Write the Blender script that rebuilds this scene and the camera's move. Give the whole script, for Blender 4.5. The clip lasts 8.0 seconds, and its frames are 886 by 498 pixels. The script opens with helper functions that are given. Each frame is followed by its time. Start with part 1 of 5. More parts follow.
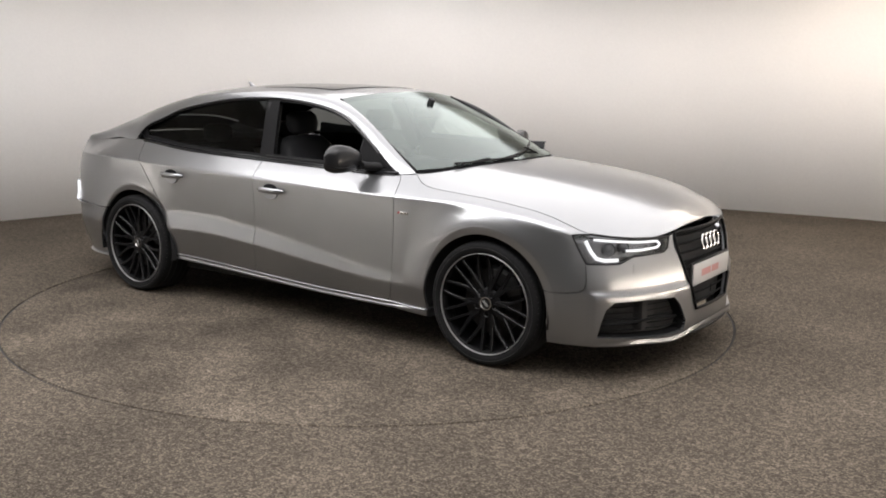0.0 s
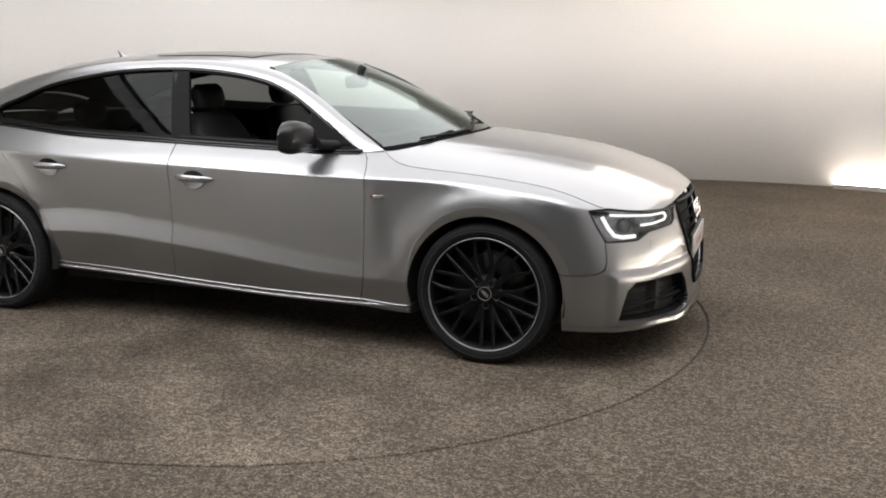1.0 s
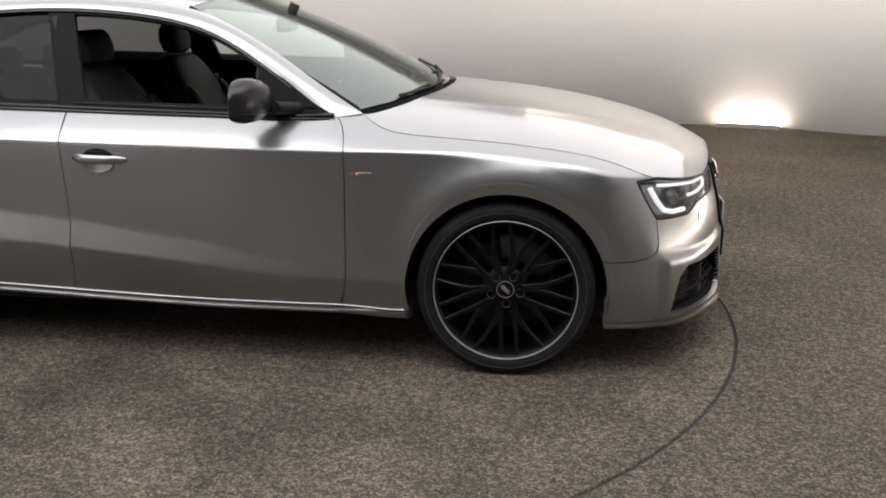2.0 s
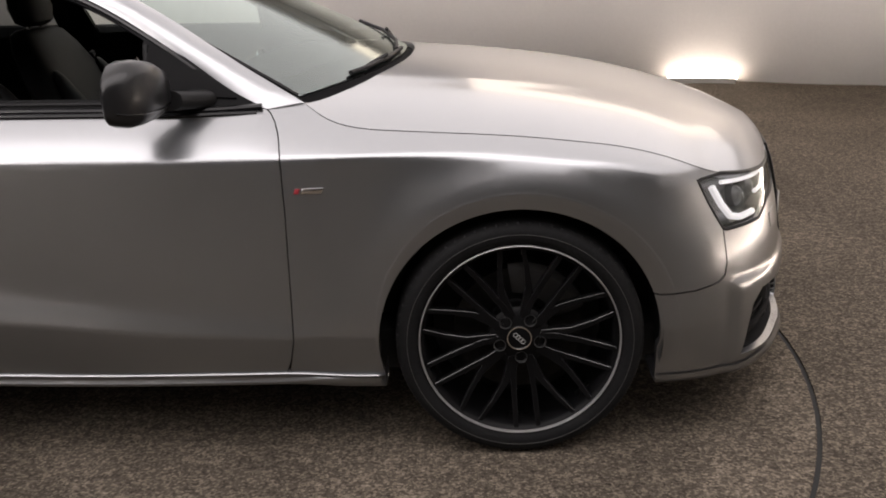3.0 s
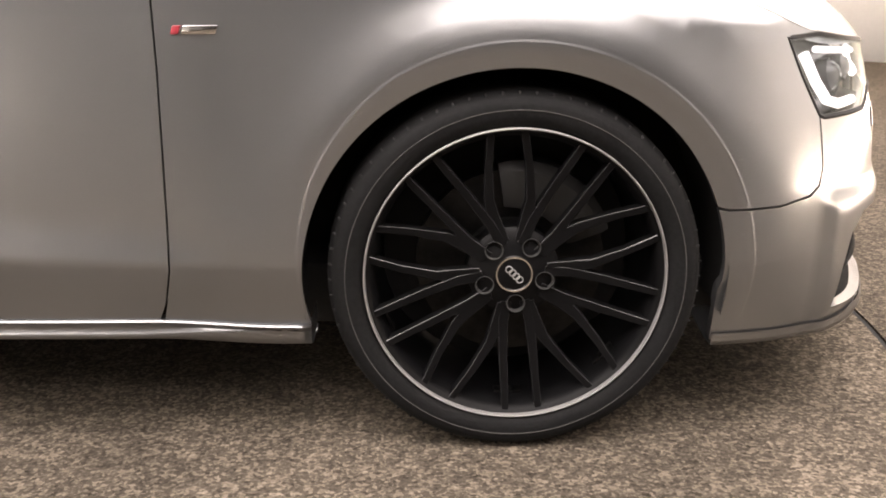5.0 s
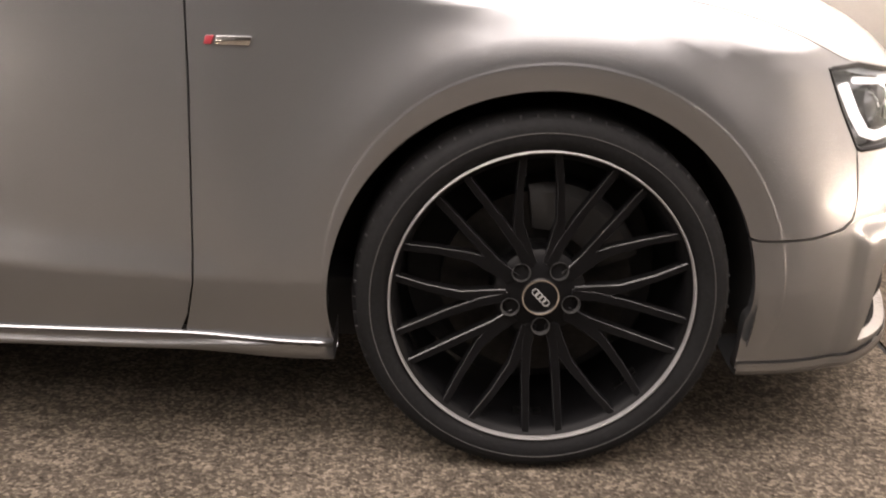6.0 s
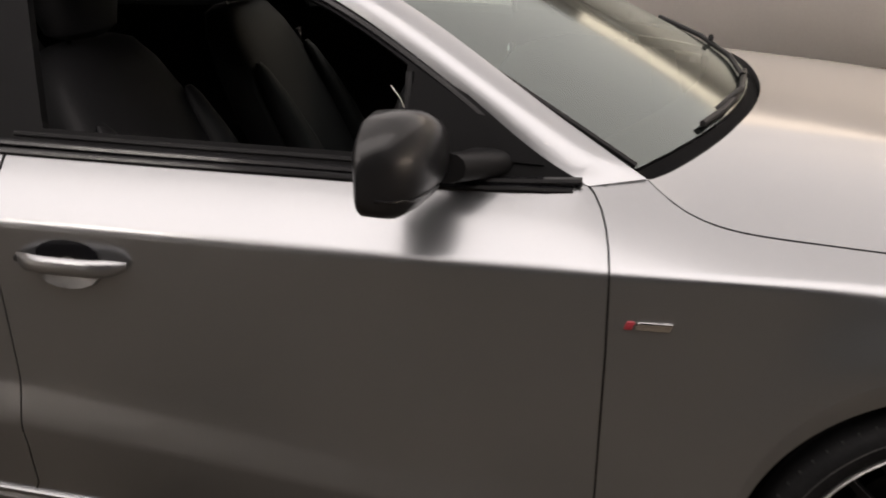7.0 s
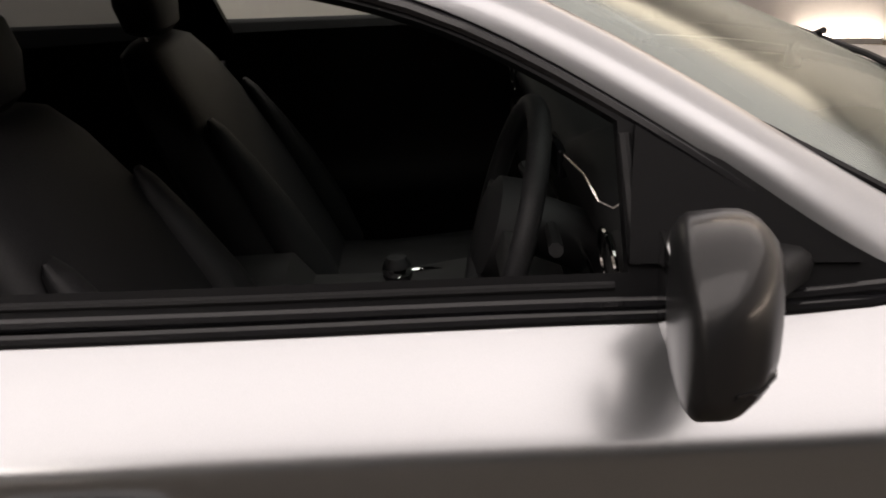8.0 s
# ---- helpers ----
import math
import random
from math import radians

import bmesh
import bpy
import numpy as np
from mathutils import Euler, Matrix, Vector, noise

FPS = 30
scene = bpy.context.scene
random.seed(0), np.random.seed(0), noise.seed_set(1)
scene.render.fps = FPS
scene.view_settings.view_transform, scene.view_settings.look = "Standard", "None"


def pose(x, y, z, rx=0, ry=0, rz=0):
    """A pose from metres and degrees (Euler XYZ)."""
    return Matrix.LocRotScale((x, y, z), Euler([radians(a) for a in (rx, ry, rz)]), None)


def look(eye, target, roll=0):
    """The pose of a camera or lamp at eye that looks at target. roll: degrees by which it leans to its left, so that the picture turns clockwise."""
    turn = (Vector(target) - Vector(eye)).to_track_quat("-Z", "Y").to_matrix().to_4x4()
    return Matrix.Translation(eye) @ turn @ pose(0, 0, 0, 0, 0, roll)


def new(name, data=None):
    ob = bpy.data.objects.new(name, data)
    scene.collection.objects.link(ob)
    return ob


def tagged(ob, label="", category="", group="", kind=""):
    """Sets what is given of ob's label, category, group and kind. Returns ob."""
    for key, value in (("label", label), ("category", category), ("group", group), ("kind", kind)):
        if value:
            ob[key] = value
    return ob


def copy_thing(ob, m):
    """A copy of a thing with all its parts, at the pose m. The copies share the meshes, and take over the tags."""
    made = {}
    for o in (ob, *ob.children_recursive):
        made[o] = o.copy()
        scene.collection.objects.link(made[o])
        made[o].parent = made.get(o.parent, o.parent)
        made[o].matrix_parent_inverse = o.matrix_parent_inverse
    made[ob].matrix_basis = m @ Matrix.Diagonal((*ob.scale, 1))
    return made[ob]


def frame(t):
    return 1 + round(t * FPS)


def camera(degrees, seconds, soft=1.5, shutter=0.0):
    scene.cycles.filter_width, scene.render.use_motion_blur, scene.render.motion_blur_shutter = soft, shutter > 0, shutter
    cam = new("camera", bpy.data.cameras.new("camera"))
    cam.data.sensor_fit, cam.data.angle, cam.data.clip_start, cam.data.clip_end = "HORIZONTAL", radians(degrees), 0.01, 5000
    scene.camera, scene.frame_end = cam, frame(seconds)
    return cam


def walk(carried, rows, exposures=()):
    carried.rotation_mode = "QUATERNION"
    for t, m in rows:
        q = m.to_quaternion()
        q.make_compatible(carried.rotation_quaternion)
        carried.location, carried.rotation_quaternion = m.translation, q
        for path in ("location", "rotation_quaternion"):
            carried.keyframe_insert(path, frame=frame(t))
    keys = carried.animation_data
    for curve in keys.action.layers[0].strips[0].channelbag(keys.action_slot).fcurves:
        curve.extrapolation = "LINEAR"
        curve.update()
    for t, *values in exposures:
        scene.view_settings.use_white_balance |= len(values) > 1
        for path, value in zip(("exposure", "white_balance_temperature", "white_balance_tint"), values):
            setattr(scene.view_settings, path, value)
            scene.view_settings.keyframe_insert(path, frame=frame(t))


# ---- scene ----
cam = camera(50, 8.0, 1.8, 0.15)
PATH = [
    (0, (2.551, -4.897, 1.496), (1.42, -3.289, 1.13), 0.7),
    (0.5, (1.937, -5.023, 1.464), (1.017, -3.291, 1.07), 0.1),
    (1, (1.244, -4.906, 1.428), (0.582, -3.065, 1.014), 0.0),
    (1.5, (0.662, -4.613, 1.407), (0.227, -2.716, 0.946), 0.0),
    (1.7, (0.435, -4.459, 1.409), (0.089, -2.553, 0.913), 0.0),
    (2.8, (-0.09, -3.42, 1.384), (-0.172, -1.514, 0.785), -2.1),
    (3, (-0.124, -3.199, 1.334), (-0.18, -1.297, 0.717), -2.3),
    (3.3, (-0.122, -2.87, 1.271), (-0.162, -0.975, 0.633), -2.2),
    (3.5, (-0.139, -2.696, 1.211), (-0.14, -0.81, 0.545), -1.6),
    (4, (-0.171, -2.462, 1.0), (-0.113, -0.591, 0.296), -0.2),
    (4.5, (-0.186, -2.456, 0.884), (-0.114, -0.555, 0.267), 0.0),
    (4.7, (-0.176, -2.458, 0.882), (-0.111, -0.553, 0.274), -0.1),
    (5.8, (-0.18, -2.459, 0.87), (-0.116, -0.555, 0.261), 1.0),
    (6, (-0.223, -2.42, 0.924), (-0.161, -0.523, 0.292), 2.2),
    (6.3, (-0.233, -2.393, 1.188), (-0.384, -0.529, 0.481), 2.8),
    (6.5, (-0.289, -2.415, 1.289), (-0.576, -0.546, 0.637), 1.5),
    (6.8, (-0.424, -2.372, 1.396), (-0.801, -0.54, 0.689), 0.6),
    (7, (-0.584, -2.291, 1.407), (-0.936, -0.46, 0.686), -0.2),
    (7.3, (-0.795, -2.162, 1.446), (-1.069, -0.319, 0.719), -1.2),
    (7.5, (-0.9, -2.026, 1.407), (-1.126, -0.172, 0.691), -2.1),
    (7.8, (-1.042, -1.813, 1.388), (-1.165, 0.043, 0.652), -2.7),
    (8, (-1.137, -1.674, 1.362), (-1.125, 0.177, 0.64), -3.5),
]
EXPOSURES = [(0, 1.13, 6590, 12), (1.5, 0.98, 6540, 11), (3, 0.68, 6830, 17), (3.5, 0.58, 6780, 16), (4, 1.48, 7380, 20), (4.5, 2.08, 7280, 18), (4.7, 2.08, 7280, 18), (5.8, 2.08, 7280, 18), (6, 1.83, 7380, 20), (6.5, 0.98, 7080, 15), (7, 0.38, 7130, 17), (7.5, 0.41, 7230, 17), (8, 0.41, 7230, 18)]
walk(cam, [(t, look(eye, target, roll)) for t, eye, target, roll in PATH], EXPOSURES)

# ---- light: ceiling panel, added unseen fill panels, and floor-level strips along the wall ----
world = bpy.data.worlds.new("world")
scene.world = world
world.use_nodes = True
world.node_tree.nodes["Background"].inputs["Color"].default_value = (1.0, 0.95, 0.9, 1)
world.node_tree.nodes["Background"].inputs["Strength"].default_value = 0.02

CENTRE = (-1.34, -0.13)


# ---- materials ----
def mat(name, colour=(0.5, 0.5, 0.5), rough=0.5, metal=0.0, coat=0.0, grain=0.0, grain_size=200.0, bump=0.0, stain=0.0, stain_size=3.0,
        spec=0.5, trans=0.0, emit=0.0, emit_colour=None, ior=1.5, coat_rough=0.03):
    m = bpy.data.materials.new(name)
    m.use_nodes = True
    nt = m.node_tree
    b = nt.nodes["Principled BSDF"]
    b.inputs["Base Color"].default_value = (*colour, 1)
    b.inputs["Roughness"].default_value = rough
    b.inputs["Metallic"].default_value = metal
    b.inputs["Coat Weight"].default_value = coat
    b.inputs["Coat Roughness"].default_value = coat_rough
    b.inputs["Specular IOR Level"].default_value = spec
    b.inputs["Transmission Weight"].default_value = trans
    b.inputs["IOR"].default_value = ior
    if emit:
        b.inputs["Emission Color"].default_value = (*(emit_colour or colour), 1)
        b.inputs["Emission Strength"].default_value = emit
    co = nt.nodes.new("ShaderNodeTexCoord")
    last = None

    def noise_node(scale, detail):
        n = nt.nodes.new("ShaderNodeTexNoise")
        n.inputs["Scale"].default_value, n.inputs["Detail"].default_value = scale, detail
        nt.links.new(co.outputs["Object"], n.inputs["Vector"])
        return n
    for amount, size, detail in ((grain, grain_size, 3), (stain, stain_size, 5)):
        if not amount:
            continue
        n = noise_node(size, detail)
        r = nt.nodes.new("ShaderNodeMapRange")
        r.inputs["From Min"].default_value, r.inputs["From Max"].default_value = 0.3, 0.7
        r.inputs["To Min"].default_value, r.inputs["To Max"].default_value = 1 - amount, 1 + amount
        nt.links.new(n.outputs["Fac"], r.inputs["Value"])
        x = nt.nodes.new("ShaderNodeMix")
        x.data_type, x.blend_type = "RGBA", "MULTIPLY"
        x.inputs["Factor"].default_value = 1
        if last:
            nt.links.new(last, x.inputs["A"])
        else:
            x.inputs["A"].default_value = (*colour, 1)
        nt.links.new(r.outputs["Result"], x.inputs["B"])
        last = x.outputs["Result"]
    if last:
        nt.links.new(last, b.inputs["Base Color"])
    if bump:
        n = noise_node(grain_size, 4)
        k = nt.nodes.new("ShaderNodeBump")
        k.inputs["Strength"].default_value, k.inputs["Distance"].default_value = 1.0, bump
        nt.links.new(n.outputs["Fac"], k.inputs["Height"])
        nt.links.new(k.outputs["Normal"], b.inputs["Normal"])
    return m


PAINT = mat("silver_metallic_paint", (0.265, 0.270, 0.279), rough=0.28, metal=0.9, coat=0.7, coat_rough=0.11, grain=0.03, grain_size=900, stain=0.015, stain_size=4)
BLACK_GLOSS = mat("gloss_black", (0.008, 0.008, 0.009), rough=0.14, spec=0.3, coat=0.15, stain=0.1)
BLACK_TRIM = mat("matt_black_trim", (0.010, 0.010, 0.0105), rough=0.45, spec=0.14, grain=0.15, grain_size=300)
RUBBER = mat("tyre_rubber", (0.0068, 0.0068, 0.0071), rough=0.7, spec=0.12, grain=0.2, grain_size=120, bump=0.0006, stain=0.2, stain_size=9)
RUBBER_DUST = mat("dusty_tread_rubber", (0.03, 0.029, 0.028), rough=0.8, grain=0.25, grain_size=150, bump=0.001)
ALLOY_BLACK = mat("black_alloy", (0.0035, 0.0035, 0.0038), rough=0.42, spec=0.09, stain=0.15, stain_size=12)
ALLOY_EDGE = mat("glossy_spoke_edge", (0.02, 0.02, 0.021), rough=0.22, coat=0.5, stain=0.1)
ALLOY_CUT = mat("machined_alloy", (0.34, 0.337, 0.333), rough=0.4, metal=0.6, grain=0.06, grain_size=500)
CHROME = mat("chrome", (0.75, 0.74, 0.73), rough=0.08, metal=1.0, stain=0.05)
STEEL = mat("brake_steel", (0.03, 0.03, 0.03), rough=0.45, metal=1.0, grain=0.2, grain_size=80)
DARK = mat("dark_cavity", (0.009, 0.009, 0.009), rough=0.9, stain=0.2)
CABIN = mat("black_cabin_plastic", (0.011, 0.011, 0.0118), rough=0.6, spec=0.3, grain=0.1, grain_size=400)
LEATHER = mat("charcoal_leather", (0.0135, 0.0135, 0.0146), rough=0.55, spec=0.22, grain=0.15, grain_size=260, bump=0.0006, stain=0.15)
RED = mat("red_enamel", (0.26, 0.025, 0.035), rough=0.3, coat=0.5, stain=0.05)
PLATE_RED = mat("faded_red_print", (0.36, 0.16, 0.15), rough=0.4, stain=0.1)
PLATE = mat("number_plate_white", (0.36, 0.36, 0.355), rough=0.35, stain=0.04)
LAMP_WHITE = mat("white_light_guide", (0.85, 0.85, 0.86), rough=0.25, coat=0.5, stain=0.03, emit=0.5)
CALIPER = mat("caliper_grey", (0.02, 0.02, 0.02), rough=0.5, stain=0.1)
LAMP_GREY = mat("headlamp_grey", (0.20, 0.20, 0.205), rough=0.25, metal=0.8, stain=0.1)
LAMP_DARK = mat("smoked_lens", (0.05, 0.05, 0.055), rough=0.15, coat=0.5, stain=0.1)
TAIL_RED = mat("tail_lamp_red", (0.16, 0.012, 0.012), rough=0.15, coat=0.8, stain=0.1)


def glass(name, tint, rough=0.0, ior=1.42, shine=(0.95, 1.0, 0.98)):
    m = bpy.data.materials.new(name)
    m.use_nodes = True
    nt = m.node_tree
    nt.nodes.remove(nt.nodes["Principled BSDF"])
    g, t, x, f = (nt.nodes.new(k) for k in ("ShaderNodeBsdfGlossy", "ShaderNodeBsdfTransparent", "ShaderNodeMixShader", "ShaderNodeFresnel"))
    f.inputs["IOR"].default_value = ior
    g.inputs["Roughness"].default_value = rough
    g.inputs["Color"].default_value = (*shine, 1)
    t.inputs["Color"].default_value = (*tint, 1)
    nt.links.new(f.outputs["Fac"], x.inputs["Fac"])
    nt.links.new(t.outputs["BSDF"], x.inputs[1])
    nt.links.new(g.outputs["BSDF"], x.inputs[2])
    nt.links.new(x.outputs["Shader"], nt.nodes["Material Output"].inputs["Surface"])
    return m


MIRROR_BLACK = mat("satin_mirror_black", (0.009, 0.009, 0.0095), rough=0.30, spec=0.22, coat=0.22, coat_rough=0.08, stain=0.1)
SAIL_BLACK = mat("matt_sail_black", (0.006, 0.006, 0.0064), rough=0.6, spec=0.06, grain=0.1, grain_size=300)
GLASS_SCREEN = glass("green_tinted_screen_glass", (0.63, 0.74, 0.71), rough=0.12, ior=1.95, shine=(0.90, 0.99, 0.96))
GLASS_SIDE = glass("side_window_glass", (0.80, 0.85, 0.82))
GLASS_DARK = glass("tinted_rear_glass", (0.20, 0.21, 0.205), ior=1.2)
COWL_BLACK = mat("matt_scuttle_black", (0.008, 0.008, 0.0084), rough=0.75, spec=0.05, grain=0.15, grain_size=200)
SURROUND_BLACK = mat("satin_window_black", (0.005, 0.005, 0.0054), rough=0.4, spec=0.06, stain=0.1)
GLASS_CLEAR = glass("clear_lens", (0.92, 0.93, 0.94))

# graded greys on unseen walls, so the flank reflects dark and fades to white
WALL_DARK = mat("dark_reflection_wall", (0.085, 0.083, 0.080), rough=0.9, grain=0.1, grain_size=60, stain=0.15, stain_size=2)
WALL_SLATE = mat("slate_step_wall", (0.17, 0.167, 0.163), rough=0.8, grain=0.03, grain_size=40, stain=0.04, stain_size=0.8)
WALL_PALE = mat("pale_grey_step_wall", (0.56, 0.55, 0.535), rough=0.8, grain=0.03, grain_size=40, stain=0.04, stain_size=0.8)
WALL_GREY = mat("mid_grey_step_wall", (0.33, 0.325, 0.317), rough=0.8, grain=0.03, grain_size=40, stain=0.04, stain_size=0.8)
WALL = mat("white_painted_wall", (0.86, 0.845, 0.825), rough=0.75, grain=0.015, grain_size=40, stain=0.025, stain_size=0.5, bump=0.0004)
CEIL = mat("white_ceiling", (0.8, 0.79, 0.77), rough=0.8, stain=0.02)


def carpet_material(name, wear, wear_size, tone):
    """Short loop pile: single loops in mixed browns, clumps, and trodden patches."""
    m = mat(name, (0.1, 0.085, 0.07), rough=0.95, spec=0.08)
    nt = m.node_tree
    b = nt.nodes["Principled BSDF"]
    co = nt.nodes.new("ShaderNodeTexCoord")

    def tex(scale, detail, rough=0.6):
        n = nt.nodes.new("ShaderNodeTexNoise")
        n.inputs["Scale"].default_value, n.inputs["Detail"].default_value, n.inputs["Roughness"].default_value = scale, detail, rough
        nt.links.new(co.outputs["Object"], n.inputs["Vector"])
        return n

    def mix(a, b_, k):
        x = nt.nodes.new("ShaderNodeMix")
        x.data_type = "FLOAT"
        x.inputs["Factor"].default_value = k
        nt.links.new(a, x.inputs["A"])
        nt.links.new(b_, x.inputs["B"])
        return x.outputs["Result"]
    loops = nt.nodes.new("ShaderNodeTexVoronoi")
    loops.inputs["Scale"].default_value = 135
    nt.links.new(co.outputs["Object"], loops.inputs["Vector"])
    shade = nt.nodes.new("ShaderNodeSeparateColor")
    nt.links.new(loops.outputs["Color"], shade.inputs["Color"])
    fine, clump, patch_n = tex(120, 3, 0.7), tex(30, 3, 0.6), tex(wear_size, 6, 0.62)
    soft = mix(fine.outputs["Fac"], clump.outputs["Fac"], 0.45)
    height = mix(soft, shade.outputs["Red"], 0.23)
    ramp = nt.nodes.new("ShaderNodeValToRGB")
    dark, middle, light = (0.017, 0.014, 0.0108), (0.063, 0.0525, 0.041), (0.195, 0.164, 0.128)
    ramp.color_ramp.elements[0].position, ramp.color_ramp.elements[0].color = 0.28, (*(c * tone for c in dark), 1)
    ramp.color_ramp.elements[1].position, ramp.color_ramp.elements[1].color = 0.74, (*(c * tone for c in light), 1)
    e = ramp.color_ramp.elements.new(0.5)
    e.color = (*(c * tone for c in middle), 1)
    nt.links.new(height, ramp.inputs["Fac"])
    r = nt.nodes.new("ShaderNodeMapRange")
    r.inputs["From Min"].default_value, r.inputs["From Max"].default_value = 0.3, 0.7
    r.inputs["To Min"].default_value, r.inputs["To Max"].default_value = 1 - wear, 1 + wear
    nt.links.new(patch_n.outputs["Fac"], r.inputs["Value"])
    x = nt.nodes.new("ShaderNodeMix")
    x.data_type, x.blend_type = "RGBA", "MULTIPLY"
    x.inputs["Factor"].default_value = 1
    nt.links.new(ramp.outputs["Color"], x.inputs["A"])
    nt.links.new(r.outputs["Result"], x.inputs["B"])
    nt.links.new(x.outputs["Result"], b.inputs["Base Color"])
    k = nt.nodes.new("ShaderNodeBump")
    k.inputs["Strength"].default_value, k.inputs["Distance"].default_value = 0.8, 0.003
    nt.links.new(height, k.inputs["Height"])
    nt.links.new(k.outputs["Normal"], b.inputs["Normal"])
    return m


CARPET = carpet_material("brown_grey_carpet", 0.26, 0.8, 1.0)
CARPET_DISC = carpet_material("worn_turntable_carpet", 0.5, 1.3, 1.0)


# ---- mesh helpers ----
def mesh_object(name, verts, faces, material, parent=None, label="", smooth=True, normals=None):
    me = bpy.data.meshes.new(name)
    me.from_pydata([tuple(map(float, v)) for v in verts], [], faces)
    me.materials.append(material)
    if smooth:
        me.shade_smooth()
    if normals is not None:
        me.normals_split_custom_set_from_vertices([tuple(map(float, n)) for n in normals])
    ob = new(name, me)
    if parent:
        ob.parent = parent
    if label:
        tagged(ob, label)
    return ob


def part(name, bm, material, parent, label="", smooth=True, angle=40):
    """Links a bmesh as one mesh object under a thing or a part."""
    bmesh.ops.recalc_face_normals(bm, faces=bm.faces[:])
    me = bpy.data.meshes.new(name)
    bm.to_mesh(me)
    bm.free()
    me.materials.append(material)
    if smooth:
        me.shade_smooth()
        me.set_sharp_from_angle(angle=radians(angle))
    ob = new(name, me)
    ob.parent = parent
    if label:
        tagged(ob, label)
    return ob


def thing(name, label, category, group="", kind="", at=(0, 0, 0)):
    ob = new(name)
    ob.empty_display_size = 0.1
    ob.location = at
    return tagged(ob, label, category, group, kind)


def box(bm, x0, x1, y0, y1, z0, z1, bevel=0.0, m=None, segments=2):
    """A bevelled box added to a bmesh."""
    r = bmesh.ops.create_cube(bm, size=1)
    vs = r["verts"]
    for v in vs:
        v.co = Vector(((x0 + x1) / 2 + v.co.x * (x1 - x0), (y0 + y1) / 2 + v.co.y * (y1 - y0), (z0 + z1) / 2 + v.co.z * (z1 - z0)))
    if m is not None:
        bmesh.ops.transform(bm, matrix=m, verts=vs)
    if bevel:
        es = list({e for v in vs for e in v.link_edges})
        bmesh.ops.bevel(bm, geom=es, offset=bevel, segments=segments, affect="EDGES", profile=0.5)


def lathe(bm, profile, n, axis=1, close=False):
    """Turns a profile of (radius, along) about the axis through the origin."""
    rings = []
    for r, a in profile:
        ring = []
        for i in range(n):
            c, s = math.cos(2 * math.pi * i / n) * r, math.sin(2 * math.pi * i / n) * r
            ring.append(bm.verts.new((c, a, s) if axis == 1 else (c, s, a) if axis == 2 else (a, c, s)))
        rings.append(ring)
    if close:
        rings.append(rings[0])
    for p, q in zip(rings, rings[1:]):
        for i in range(n):
            bm.faces.new((p[i], p[(i + 1) % n], q[(i + 1) % n], q[i]))
    return rings


def tube(bm, pts, r, n=8, closed=False, flat=1.0):
    """A round bar along points."""
    pts = [Vector(p) for p in pts]
    k = len(pts)
    rings = []
    side_way = None
    for i, p in enumerate(pts):
        a, b = pts[(i - 1) % k] if closed or i else p, pts[(i + 1) % k] if closed or i < k - 1 else p
        d = (b - a).normalized()
        if side_way is None:
            side_way = d.orthogonal().normalized()
        side_way = (side_way - d * side_way.dot(d)).normalized()
        up = d.cross(side_way)
        rings.append([bm.verts.new(p + side_way * math.cos(2 * math.pi * j / n) * r + up * math.sin(2 * math.pi * j / n) * r * flat) for j in range(n)])
    if closed:
        rings.append(rings[0])
    for p, q in zip(rings, rings[1:]):
        for j in range(n):
            bm.faces.new((p[j], p[(j + 1) % n], q[(j + 1) % n], q[j]))
    if not closed:
        bm.faces.new(rings[0][::-1]), bm.faces.new(rings[-1])


def resample(poly, gap, closed=True):
    """Points at about even gaps along a polygon, keeping its corners."""
    out = []
    n = len(poly)
    for i in range(n if closed else n - 1):
        a, b = np.array(poly[i], float), np.array(poly[(i + 1) % n], float)
        k = max(1, int(math.ceil(np.hypot(*(b - a)) / gap)))
        out += [tuple(a + (b - a) * j / k) for j in range(k)]
    if not closed:
        out.append(tuple(poly[-1]))
    return out


def inside(poly, pts):
    p, q = np.array(poly), np.array(pts)
    hit = np.zeros(len(q), bool)
    for a, b in zip(p, np.roll(p, -1, 0)):
        if a[1] != b[1]:
            c = (a[1] > q[:, 1]) != (b[1] > q[:, 1])
            hit ^= c & (q[:, 0] < (b[0] - a[0]) * (q[:, 1] - a[1]) / (b[1] - a[1]) + a[0])
    return hit


from mathutils.geometry import delaunay_2d_cdt


